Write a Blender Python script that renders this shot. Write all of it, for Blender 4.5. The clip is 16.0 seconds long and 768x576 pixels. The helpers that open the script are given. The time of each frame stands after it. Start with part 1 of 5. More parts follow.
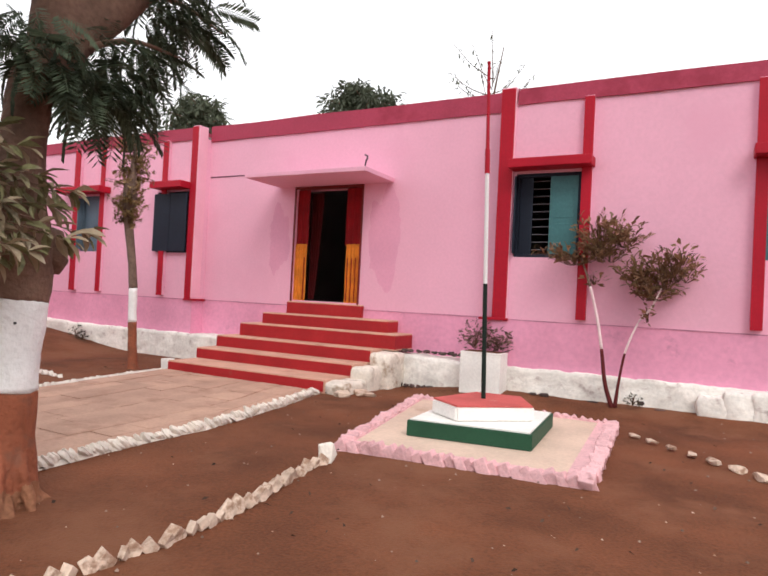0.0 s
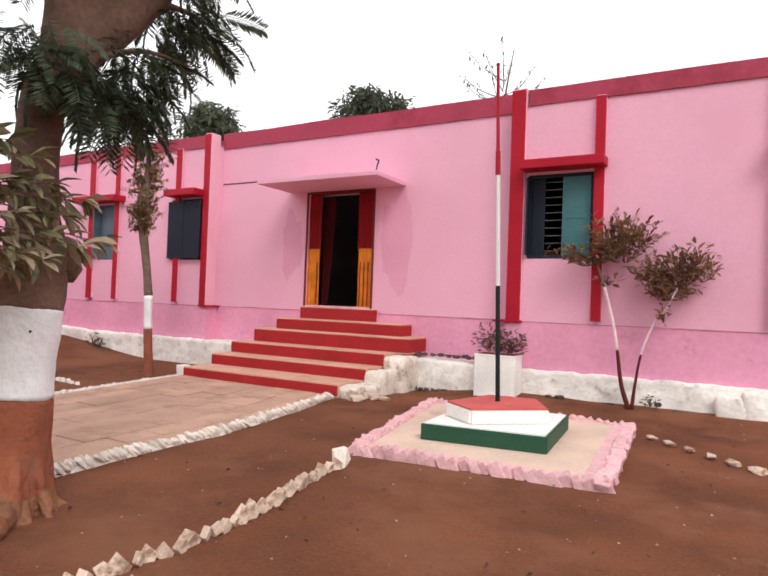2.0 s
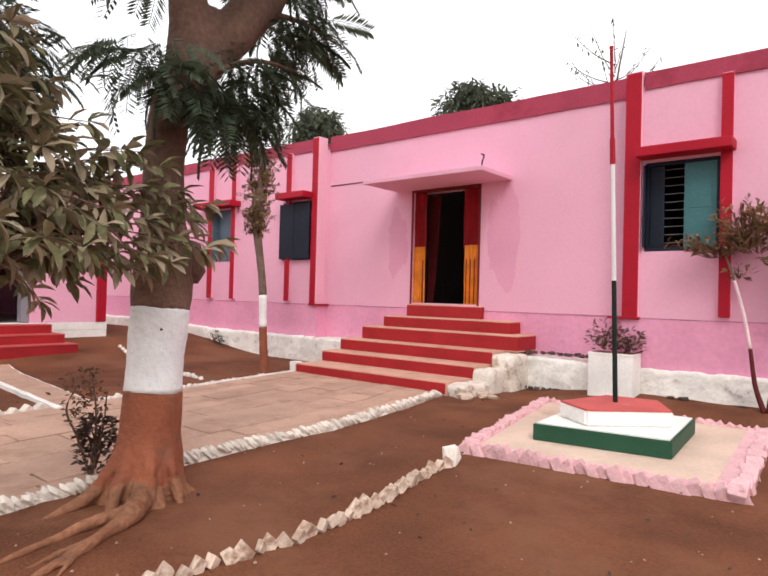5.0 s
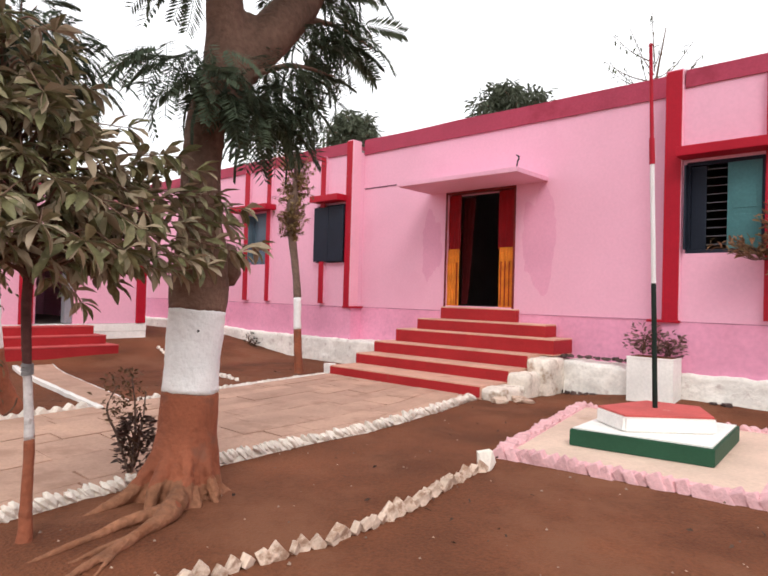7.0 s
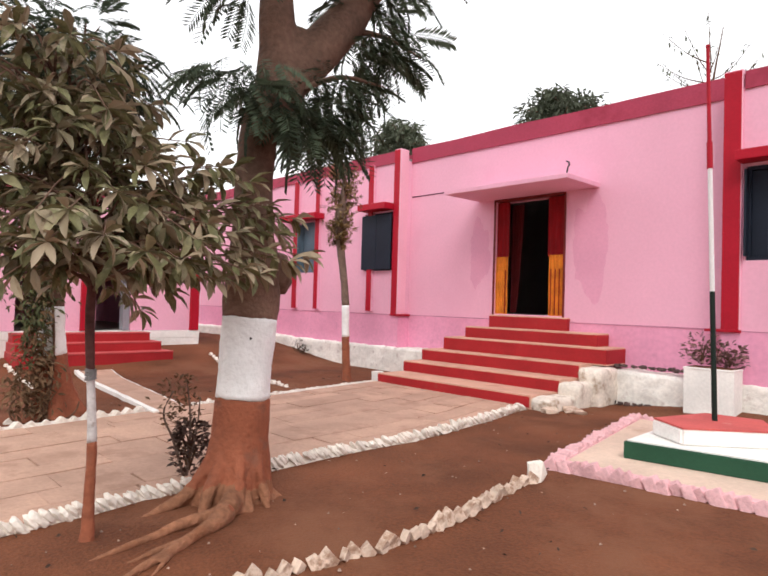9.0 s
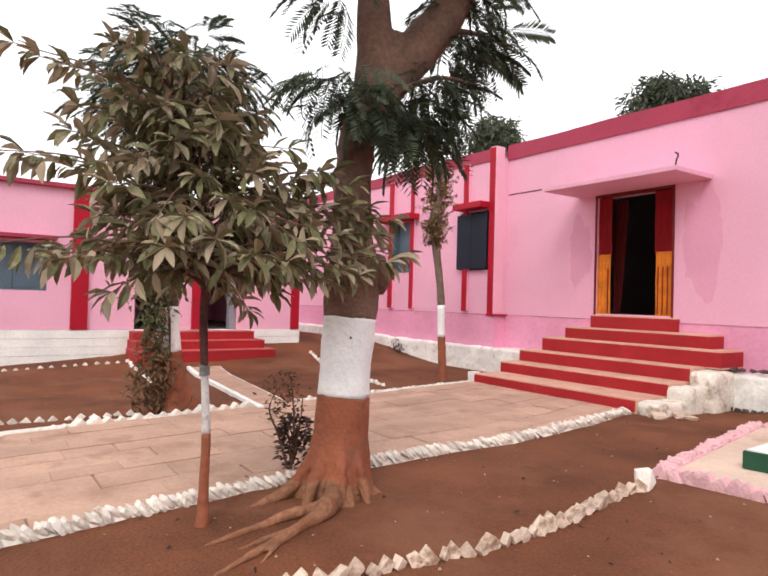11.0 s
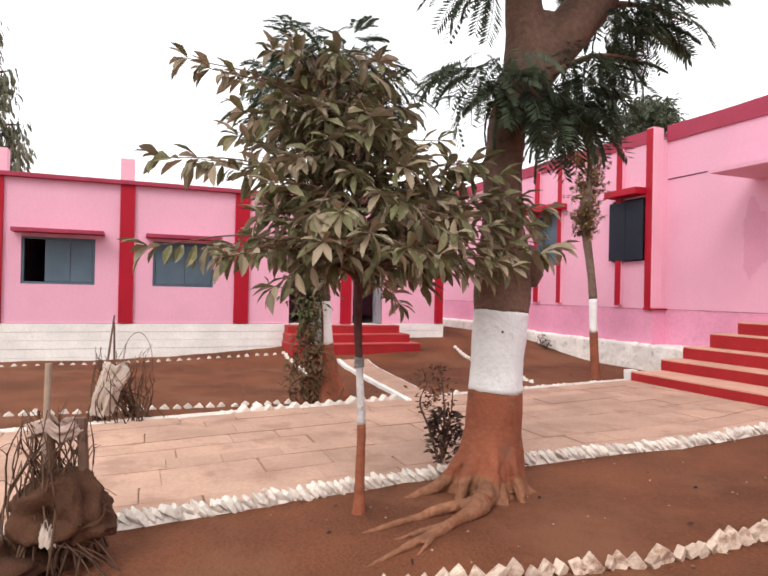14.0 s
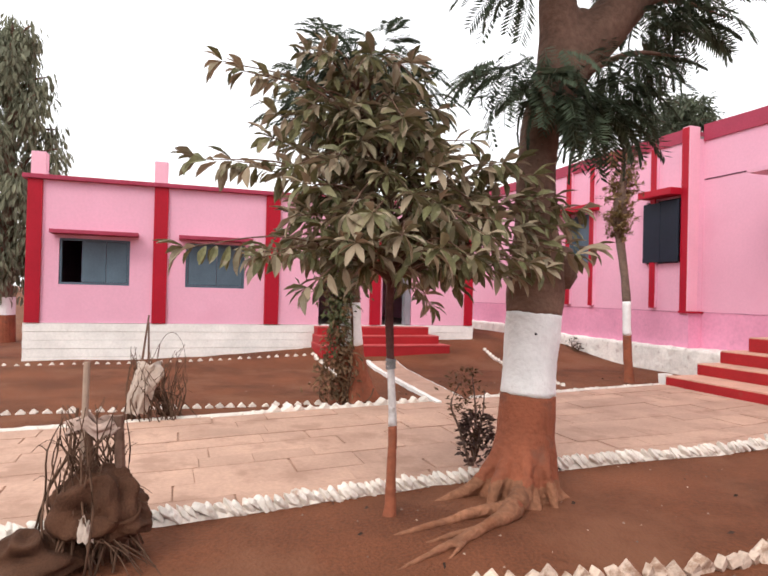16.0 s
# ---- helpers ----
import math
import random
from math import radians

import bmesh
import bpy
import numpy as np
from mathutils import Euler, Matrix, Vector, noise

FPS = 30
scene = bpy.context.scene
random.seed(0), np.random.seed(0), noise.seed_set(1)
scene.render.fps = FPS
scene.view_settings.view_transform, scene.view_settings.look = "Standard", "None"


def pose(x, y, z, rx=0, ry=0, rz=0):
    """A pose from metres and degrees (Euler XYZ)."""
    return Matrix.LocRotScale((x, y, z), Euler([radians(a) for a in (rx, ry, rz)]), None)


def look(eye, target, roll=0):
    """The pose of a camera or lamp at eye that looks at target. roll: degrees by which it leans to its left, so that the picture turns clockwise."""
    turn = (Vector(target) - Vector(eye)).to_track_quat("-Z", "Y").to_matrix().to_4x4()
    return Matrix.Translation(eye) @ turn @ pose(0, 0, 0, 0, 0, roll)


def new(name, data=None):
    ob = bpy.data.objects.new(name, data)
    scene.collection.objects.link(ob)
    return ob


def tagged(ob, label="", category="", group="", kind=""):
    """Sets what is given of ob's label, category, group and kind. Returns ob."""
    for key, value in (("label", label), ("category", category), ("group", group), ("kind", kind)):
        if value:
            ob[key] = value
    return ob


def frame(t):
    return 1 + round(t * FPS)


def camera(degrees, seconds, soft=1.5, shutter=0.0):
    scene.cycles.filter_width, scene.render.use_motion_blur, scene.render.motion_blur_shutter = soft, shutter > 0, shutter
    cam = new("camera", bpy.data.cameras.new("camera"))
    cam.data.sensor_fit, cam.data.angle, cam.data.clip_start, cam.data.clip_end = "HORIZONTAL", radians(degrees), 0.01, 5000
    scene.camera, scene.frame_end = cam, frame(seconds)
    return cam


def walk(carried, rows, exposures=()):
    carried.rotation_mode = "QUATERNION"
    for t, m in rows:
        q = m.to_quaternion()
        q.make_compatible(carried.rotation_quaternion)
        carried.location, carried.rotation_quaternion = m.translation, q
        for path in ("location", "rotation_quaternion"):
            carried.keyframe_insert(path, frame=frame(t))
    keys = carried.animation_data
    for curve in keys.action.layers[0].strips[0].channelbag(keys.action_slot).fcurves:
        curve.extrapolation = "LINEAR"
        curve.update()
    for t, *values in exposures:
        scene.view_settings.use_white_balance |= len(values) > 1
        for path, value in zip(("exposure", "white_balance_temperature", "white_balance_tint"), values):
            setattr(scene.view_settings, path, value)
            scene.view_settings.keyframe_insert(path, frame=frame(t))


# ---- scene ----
cam = camera(64.0, 16.0, soft=1.8)
PATH = [
    (0, (-0.035, -0.061, 1.341), (-0.982, 1.701, 1.373), 2.9),
    (0.5, (-0.031, -0.061, 1.339), (-0.982, 1.698, 1.384), 2.9),
    (1, (-0.029, -0.056, 1.339), (-1.014, 1.684, 1.386), 2.5),
    (1.5, (-0.029, -0.046, 1.336), (-1.037, 1.681, 1.375), 2.2),
    (2, (-0.016, -0.045, 1.339), (-1.004, 1.693, 1.382), 2.1),
    (2.5, (-0.031, -0.058, 1.337), (-1.037, 1.67, 1.384), 2.0),
    (3, (-0.034, -0.054, 1.337), (-1.127, 1.62, 1.376), 1.9),
    (3.5, (-0.044, -0.048, 1.336), (-1.214, 1.574, 1.373), 1.9),
    (4, (-0.048, -0.047, 1.337), (-1.259, 1.544, 1.374), 1.7),
    (6.5, (-0.062, -0.039, 1.334), (-1.395, 1.452, 1.352), 1.6),
    (7, (-0.061, -0.038, 1.336), (-1.411, 1.438, 1.366), 1.6),
    (7.5, (-0.055, -0.045, 1.335), (-1.405, 1.43, 1.383), 1.6),
    (8, (-0.062, -0.05, 1.334), (-1.437, 1.401, 1.387), 1.5),
    (8.5, (-0.062, -0.054, 1.338), (-1.476, 1.359, 1.391), 1.6),
    (11, (-0.061, -0.089, 1.342), (-1.711, 1.041, 1.383), 1.6),
    (11.5, (-0.074, -0.101, 1.339), (-1.773, 0.954, 1.389), 1.5),
    (12, (-0.079, -0.111, 1.339), (-1.834, 0.846, 1.409), 1.3),
    (12.5, (-0.104, -0.115, 1.338), (-1.908, 0.747, 1.372), 1.0),
    (13, (-0.118, -0.116, 1.333), (-1.95, 0.688, 1.359), 0.8),
    (13.5, (-0.129, -0.118, 1.328), (-1.977, 0.647, 1.346), 1.0),
    (14, (-0.139, -0.12, 1.328), (-2.001, 0.608, 1.342), 1.2),
    (14.5, (-0.153, -0.126, 1.32), (-2.03, 0.564, 1.331), 1.2),
    (15, (-0.156, -0.132, 1.322), (-2.047, 0.518, 1.336), 1.1),
    (15.5, (-0.157, -0.134, 1.318), (-2.056, 0.495, 1.327), 1.3),
    (16, (-0.158, -0.136, 1.323), (-2.052, 0.506, 1.341), 1.4),
]
walk(cam, [(t, look(eye, target, roll)) for t, eye, target, roll in PATH], ((0, 0.08), (3, 0.12), (8.5, 0.18), (12, 0.25), (16, 0.27)))


# ---- world and light: a bright overcast day ----
world = bpy.data.worlds.new("world")
scene.world = world
world.use_nodes = True
wn, wl = world.node_tree.nodes, world.node_tree.links
sky = wn.new("ShaderNodeTexSky")
sky.sky_type, sky.sun_disc = "NISHITA", False
sky.sun_elevation, sky.sun_rotation = radians(45), radians(138)
sky.dust_density = 4.0
veil = wn.new("ShaderNodeMix")
veil.data_type = "RGBA"
veil.inputs[0].default_value = 0.93
veil.inputs[7].default_value = (11.0, 11.0, 11.2, 1)
wl.new(sky.outputs[0], veil.inputs[6])
wl.new(veil.outputs[2], wn["Background"].inputs[0])
wn["Background"].inputs[1].default_value = 0.115

sun = new("sun", bpy.data.lights.new("sun", "SUN"))
sun.data.energy, sun.data.angle, sun.data.color = 1.35, radians(25), (1.0, 0.96, 0.9)
sun.matrix_world = look((10, -11, 15), (0, 0, 0))
scene.view_settings.exposure = 0.0


# ---- materials ----
def surface(name, col, rough=0.75, var=0.14, scale=1.6, fine=45.0, bump=0.25, stain=None, stain_scale=2.5, stain_at=0.6, rand=0.0, metal=0.0, streak=False, thin=0.0, mottle=None):
    """Paint, plaster, soil, bark: colour varied at two scales, worn or stained in patches, with a fine relief."""
    m = bpy.data.materials.new(name)
    m.use_nodes = True
    n, l = m.node_tree.nodes, m.node_tree.links
    b = n["Principled BSDF"]
    b.inputs["Roughness"].default_value, b.inputs["Metallic"].default_value = rough, metal
    b.inputs["Specular IOR Level"].default_value = 0.25
    geo = n.new("ShaderNodeNewGeometry")
    src = geo.outputs["Position"]
    if streak:
        mp = n.new("ShaderNodeMapping")
        mp.inputs["Scale"].default_value = (1, 1, 0.16)
        l.new(src, mp.inputs["Vector"])
        src = mp.outputs[0]

    def noise_node(sc, detail=4):
        t = n.new("ShaderNodeTexNoise")
        t.inputs["Scale"].default_value, t.inputs["Detail"].default_value = sc, detail
        l.new(src, t.inputs["Vector"])
        return t

    def mapped(value, lo, hi, a=0.3, z=0.7):
        r = n.new("ShaderNodeMapRange")
        r.inputs[1].default_value, r.inputs[2].default_value = a, z
        r.inputs[3].default_value, r.inputs[4].default_value = lo, hi
        l.new(value, r.inputs[0])
        return r.outputs[0]

    def times(a, c):
        t = n.new("ShaderNodeMath")
        t.operation = "MULTIPLY"
        l.new(a, t.inputs[0])
        l.new(c, t.inputs[1])
        return t.outputs[0]

    big, small = noise_node(scale, 5), noise_node(fine, 3)
    f = times(mapped(big.outputs[0], 1 - var, 1 + var), mapped(small.outputs[0], 1 - var * 0.6, 1 + var * 0.6))
    if rand:
        f = times(f, mapped(n.new("ShaderNodeObjectInfo").outputs["Random"], 1 - rand, 1 + rand, 0, 1))
        f = times(f, mapped(geo.outputs["Random Per Island"], 1 - rand, 1 + rand, 0, 1))
    hsv = n.new("ShaderNodeHueSaturation")
    hsv.inputs["Color"].default_value = (*col, 1)
    l.new(f, hsv.inputs["Value"])
    out = hsv.outputs[0]
    if mottle:
        either, pickone = n.new("ShaderNodeMath"), n.new("ShaderNodeMath")
        l.new(n.new("ShaderNodeObjectInfo").outputs["Random"], either.inputs[0])
        l.new(geo.outputs["Random Per Island"], either.inputs[1])
        pickone.operation = "FRACT"
        l.new(either.outputs[0], pickone.inputs[0])
        two = n.new("ShaderNodeMix")
        two.data_type = "RGBA"
        l.new(mapped(pickone.outputs[0], 0, 1, 0.35, 0.75), two.inputs[0])
        l.new(out, two.inputs[6])
        two.inputs[7].default_value = (*mottle, 1)
        out = two.outputs[2]
    if stain:
        st = noise_node(stain_scale, 8)
        st.inputs["Roughness"].default_value = 0.65
        mix = n.new("ShaderNodeMix")
        mix.data_type = "RGBA"
        l.new(mapped(st.outputs[0], 0, 0.85, stain_at, stain_at + 0.12), mix.inputs[0])
        l.new(out, mix.inputs[6])
        mix.inputs[7].default_value = (*stain, 1)
        out = mix.outputs[2]
    l.new(out, b.inputs["Base Color"])
    if bump:
        bp = n.new("ShaderNodeBump")
        bp.inputs["Strength"].default_value, bp.inputs["Distance"].default_value = bump, 0.02
        l.new(small.outputs[0], bp.inputs["Height"])
        l.new(bp.outputs[0], b.inputs["Normal"])
    if thin:
        tr, both = n.new("ShaderNodeBsdfTranslucent"), n.new("ShaderNodeMixShader")
        both.inputs[0].default_value = thin
        l.new(out, tr.inputs["Color"])
        l.new(b.outputs[0], both.inputs[1])
        l.new(tr.outputs[0], both.inputs[2])
        l.new(both.outputs[0], n["Material Output"].inputs["Surface"])
    return m


PINK = surface("pink_wall_paint", (0.80, 0.415, 0.545), 0.7, 0.05, 0.6, 22, 0.07, (0.775, 0.385, 0.515), 0.75, 0.55)
MAUVE = surface("mauve_dado_paint", (0.76, 0.325, 0.475), 0.75, 0.09, 1.1, 18, 0.08, (0.56, 0.24, 0.35), 3.4, 0.6)
PALEPINK = surface("pale_pink_paint", (0.84, 0.44, 0.55), 0.7, 0.05, 1.0, 30, 0.1)
RED = surface("red_gloss_paint", (0.39, 0.005, 0.021), 0.55, 0.1, 1.5, 30, 0.1)
STEPRED = surface("red_step_paint", (0.36, 0.018, 0.022), 0.55, 0.12, 2.0, 30, 0.15, (0.30, 0.05, 0.04), 4, 0.64)
MAROON = surface("maroon_fascia_paint", (0.38, 0.048, 0.092), 0.6, 0.14, 1.2, 30, 0.15, (0.29, 0.03, 0.06), 1.2, 0.52)
TREAD = surface("worn_cream_tread", (0.62, 0.36, 0.27), 0.8, 0.12, 2.2, 40, 0.25, (0.42, 0.22, 0.16), 3, 0.58)
WHITEWASH = surface("dirty_whitewash", (0.8, 0.76, 0.71), 0.85, 0.16, 2.0, 22, 0.4, (0.36, 0.27, 0.25), 5.5, 0.57)
CLEANWHITE = surface("white_limewash", (0.84, 0.815, 0.78), 0.8, 0.09, 2.2, 28, 0.14, (0.5, 0.46, 0.42), 4, 0.66)
SOIL = surface("red_brown_soil", (0.155, 0.054, 0.025), 0.95, 0.32, 1.1, 48, 0.8, (0.205, 0.084, 0.044), 0.8, 0.5)
SLAB = surface("dusty_stone_paving", (0.50, 0.315, 0.235), 0.85, 0.12, 2.0, 34, 0.3, (0.40, 0.24, 0.175), 2.3, 0.52, rand=0.08)
JOINT = surface("dirt_joint", (0.44, 0.27, 0.2), 0.95, 0.2, 4, 40, 0.4)
# room surfaces: indoor dimness is put into this dark grey
INSIDE = surface("shade_toned_room_plaster", (0.25, 0.22, 0.2), 0.9, 0.1)
ROOF = surface("grey_roof_concrete", (0.3, 0.28, 0.26), 0.9, 0.15)
NAVY = surface("dark_slate_shutter_paint", (0.011, 0.016, 0.029), 0.6, 0.12, 3, 30, 0.1)
BLUE = surface("slate_blue_shutter_paint", (0.095, 0.14, 0.18), 0.5, 0.12, 3, 30, 0.1)
TEAL = surface("teal_shutter_paint", (0.055, 0.16, 0.17), 0.5, 0.14, 3, 30, 0.1)
IRON = surface("dark_iron", (0.03, 0.032, 0.036), 0.5, 0.1, 3, 30, 0.1, metal=0.4)
BARPAINT = surface("grey_bar_paint", (0.11, 0.11, 0.12), 0.5, 0.1, 3, 30, 0.1)
GREYDOOR = surface("grey_door_paint", (0.25, 0.25, 0.28), 0.5, 0.1, 3, 30, 0.1)


# ---- building blocks ----
def sm(v, a, b):
    u = min(1.0, max(0.0, (v - a) / (b - a)))
    return u * u * (3 - 2 * u)


def gz(x, y):
    """Height of the ground, which rises towards the alley between the two buildings."""
    rise = 0.52 * sm(-x, 10.1, 13.6) * sm(y, -1.5, 6.0) * (1 - 0.4 * sm(y, 6.5, 8.9))
    return rise + 0.11 * sm(y, 7.9, 8.6) * sm(x, -4.5, -3.0)


def mesh(name, verts, faces, material=None, smooth=False):
    me = bpy.data.meshes.new(name)
    me.from_pydata([tuple(v) for v in verts], [], [tuple(f) for f in faces])
    if material:
        me.materials.append(material)
    if smooth:
        me.polygons.foreach_set("use_smooth", [True] * len(me.polygons))
    me.update()
    return me


def from_bm(name, bm, material=None, smooth=False):
    bmesh.ops.recalc_face_normals(bm, faces=bm.faces)
    me = bpy.data.meshes.new(name)
    bm.to_mesh(me)
    bm.free()
    if material:
        me.materials.append(material)
    if smooth:
        me.polygons.foreach_set("use_smooth", [True] * len(me.polygons))
    return me


def part(name, data, material=None, parent=None, label=""):
    """Links a bmesh or a mesh as one object, under a thing or a part when one is given."""
    if isinstance(data, bmesh.types.BMesh):
        data = from_bm(name, data, material)
    elif material and not data.materials:
        data.materials.append(material)
    ob = new(name, data)
    if parent:
        ob.parent = parent
        ob.matrix_parent_inverse = Matrix.Identity(4)
    return tagged(ob, label)


def thing(name, label, category, group="", kind=""):
    return tagged(new(name), label, category, group, kind)


def box(x0, x1, y0, y1, z0, z1, bevel=0.008, jitter=0.0, seed=0):
    bm = bmesh.new()
    bmesh.ops.create_cube(bm, size=1.0)
    r = random.Random(seed)
    for v in bm.verts:
        v.co = Vector(((x0 + x1) / 2 + v.co.x * (x1 - x0), (y0 + y1) / 2 + v.co.y * (y1 - y0), (z0 + z1) / 2 + v.co.z * (z1 - z0)))
        if jitter:
            v.co += Vector((r.uniform(-jitter, jitter), r.uniform(-jitter, jitter), r.uniform(-jitter, jitter)))
    if bevel:
        bmesh.ops.bevel(bm, geom=bm.edges[:], offset=bevel, segments=2, affect="EDGES", profile=0.6)
    return bm


def pierced(u0, u1, z0, z1, d0, d1, holes, along="x"):
    """A wall with thickness from d0 to d1 and openings (u0, u1, z0, z1) that go through it."""
    us = sorted({u0, u1, *[h[0] for h in holes], *[h[1] for h in holes]})
    zs = sorted({z0, z1, *[h[2] for h in holes], *[h[3] for h in holes]})
    bm = bmesh.new()
    seen = {}

    def vert(i, k, d):
        if (i, k, d) not in seen:
            p = (us[i], d, zs[k]) if along == "x" else (d, us[i], zs[k])
            seen[(i, k, d)] = bm.verts.new(p)
        return seen[(i, k, d)]

    def solid(i, k):
        if i < 0 or k < 0 or i >= len(us) - 1 or k >= len(zs) - 1:
            return False
        u, z = (us[i] + us[i + 1]) / 2, (zs[k] + zs[k + 1]) / 2
        return not any(h[0] < u < h[1] and h[2] < z < h[3] for h in holes)

    for i in range(len(us) - 1):
        for k in range(len(zs) - 1):
            if not solid(i, k):
                continue
            for d in (d0, d1):
                bm.faces.new([vert(i, k, d), vert(i + 1, k, d), vert(i + 1, k + 1, d), vert(i, k + 1, d)])
            for di, dk, a, c in ((-1, 0, (i, k), (i, k + 1)), (1, 0, (i + 1, k), (i + 1, k + 1)), (0, -1, (i, k), (i + 1, k)), (0, 1, (i, k + 1), (i + 1, k + 1))):
                if not solid(i + di, k + dk):
                    bm.faces.new([vert(*a, d0), vert(*c, d0), vert(*c, d1), vert(*a, d1)])
    return bm


# ---- ground ----
def spaced(lo, hi, step, far):
    inner = list(np.arange(lo, hi + step / 2, step))
    out = [2, 5, 10, 20, 45, 100, 250, far]
    return [lo - o for o in reversed(out)] + inner + [hi + o for o in out]


gx, gy = spaced(-16.0, 4.0, 0.2, 600), spaced(-4.0, 9.6, 0.2, 600)
gv = [(x, y, gz(x, y) + (0.018 * noise.noise((x * 0.9, y * 0.9, 3)) + 0.012 * noise.noise((x * 3.1, y * 3.1, 7)) - 0.012 if abs(x) < 30 and abs(y) < 30 else -0.02)) for y in gy for x in gx]
nx = len(gx)
gf = [(j * nx + i, j * nx + i + 1, (j + 1) * nx + i + 1, (j + 1) * nx + i) for j in range(len(gy) - 1) for i in range(nx - 1)]
ground = part("ground", mesh("ground", gv, gf, SOIL, True))
tagged(ground, "bare swept red-brown earth schoolyard with scattered pebbles", "ground", kind="structure")

# ---- the long pink school building with the flight of steps ----
YW = 9.0
school = thing("school_building", "long single-storey pink school building with red trim and flat roof", "building")
YS = 8.7  # face of the two wings, which stand proud of the middle bay
HOLES = [(-6.79, -5.42, 1.22, 3.24), (-12.44, -11.74, 2.03, 3.245), (-10.06, -9.14, 2.03, 3.245), (-2.64, -1.71, 2.03, 3.245), (0.49, 1.42, 2.03, 3.245)]
part("wall", pierced(-8.96, -2.9, 1.125, 4.42, YW, YW + 0.3, HOLES[:1]), PINK, school, "flat pink painted plaster")
part("wing_wall", pierced(-20, -8.96, 1.125, 4.3, YS, YW, HOLES[1:3]), PINK, school, "flat pink painted plaster")
part("wing_wall", pierced(-2.9, 9, 1.125, 4.3, YS, YW, HOLES[3:]), PINK, school, "flat pink painted plaster")
part("dado", pierced(-8.95, -2.91, 0.3, 1.119, YW - 0.012, YW + 0.3, []), MAUVE, school, "mauve-pink lower wall with a cracked upper edge")
part("dado", pierced(-20, -8.95, 0.3, 1.119, YS - 0.012, YW, []), MAUVE, school, "mauve-pink lower wall with a cracked upper edge")
part("dado", pierced(-2.91, 9, 0.3, 1.119, YS - 0.012, YW, []), MAUVE, school, "mauve-pink lower wall with a cracked upper edge")
part("back_wall", pierced(-20, 9, 0, 4.3, YW + 6, YW + 6.3, []), PINK, school)
part("side_wall", pierced(YW, YW + 6, 0, 4.3, -20, -19.7, [], "y"), PINK, school)
part("side_wall", pierced(YW, YW + 6, 0, 4.3, 8.7, 9, [], "y"), PINK, school)
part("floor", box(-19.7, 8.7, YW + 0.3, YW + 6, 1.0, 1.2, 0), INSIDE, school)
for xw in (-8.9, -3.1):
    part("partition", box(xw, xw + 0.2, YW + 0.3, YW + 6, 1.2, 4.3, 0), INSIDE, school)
for a, b, y0, z0 in ((-20.05, -9.0, YS + 0.02, 4.302), (-9.0, -2.86, YW + 0.02, 4.424), (-2.86, 9.05, YS + 0.02, 4.302)):
    part("roof", box(a, b, y0, YW + 6.4, z0, z0 + 0.06, 0.01), ROOF, school, "flat concrete roof slab")


def wavy_band(x0, x1, y0, y1, z0, z1, step, amp, seed):
    """A long hand-finished band whose edges are a little uneven."""
    bm = bmesh.new()
    n = int((x1 - x0) / step) + 1
    rings = []
    for i in range(n + 1):
        x = x0 + (x1 - x0) * i / n
        w = [amp * noise.noise((x * 0.7, seed, k)) for k in range(4)]
        rings.append([bm.verts.new((x, y0 + w[0], z0 + w[1])), bm.verts.new((x, y0 + w[0], z1 + w[2])), bm.verts.new((x, y1, z1 + w[2])), bm.verts.new((x, y1, z0 + w[1]))])
    for a, b in zip(rings, rings[1:]):
        for k in range(4):
            bm.faces.new([a[k], a[(k + 1) % 4], b[(k + 1) % 4], b[k]])
    bm.faces.new(rings[0])
    bm.faces.new(rings[-1])
    return bm


part("fascia", wavy_band(-8.95, -2.91, YW - 0.03, YW + 0.2, 4.265, 4.565, 0.25, 0.016, 1), MAROON, school, "maroon painted parapet band")
part("fascia", wavy_band(-20.1, -9.13, YS - 0.03, YW + 0.2, 4.25, 4.49, 0.25, 0.014, 2), MAROON, school, "maroon painted parapet band")
part("fascia", wavy_band(-2.66, 9.1, YS - 0.03, YW + 0.2, 4.25, 4.49, 0.25, 0.014, 3), MAROON, school, "maroon painted parapet band")


def fin(x0, x1, yf, z0=1.175, z1=4.27):
    f = part("fin", box(x0, x1, yf, YS + 0.005, z0, z1, 0.01), PINK, school, "pink fin with a red painted front")
    part("front_stripe", box(x0 - 0.002, x1 + 0.002, yf - 0.006, yf + 0.02, z0 - 0.003, z1 - 0.01, 0.003), RED, f, "red painted face")


for x0, x1 in ((-12.62, -12.46), (-11.74, -11.62), (-9.87, -9.74), (-1.7, -1.57), (0.36, 0.49), (1.45, 1.58)):
    fin(x0, x1, 8.62)
for x0, x1 in ((-9.13, -8.958), (-2.9, -2.68)):
    p = part("pilaster", box(x0, x1, 8.655, YS + 0.2, 1.128, 4.52, 0.012), PALEPINK, school, "tall pale pink pilaster with a red front")
    part("front_stripe", box(x0 - 0.002, x1 - 0.012, 8.648, 8.68, 1.132, 4.5, 0.003), RED, p, "red painted face")
part("ledge", box(-9.15, -8.9, 8.64, YW, 1.10, 1.135, 0.004), RED, school)
part("ledge", box(-3.1, -2.67, 8.64, YW, 1.10, 1.135, 0.004), RED, school)
for x0, x1 in ((-12.94, -11.5), (-9.98, -9.13), (-2.69, -1.54), (0.33, 1.62)):
    part("sunshade", box(x0, x1, 8.4, YS + 0.005, 3.28, 3.41, 0.012), RED, school, "red painted concrete sunshade over a window")


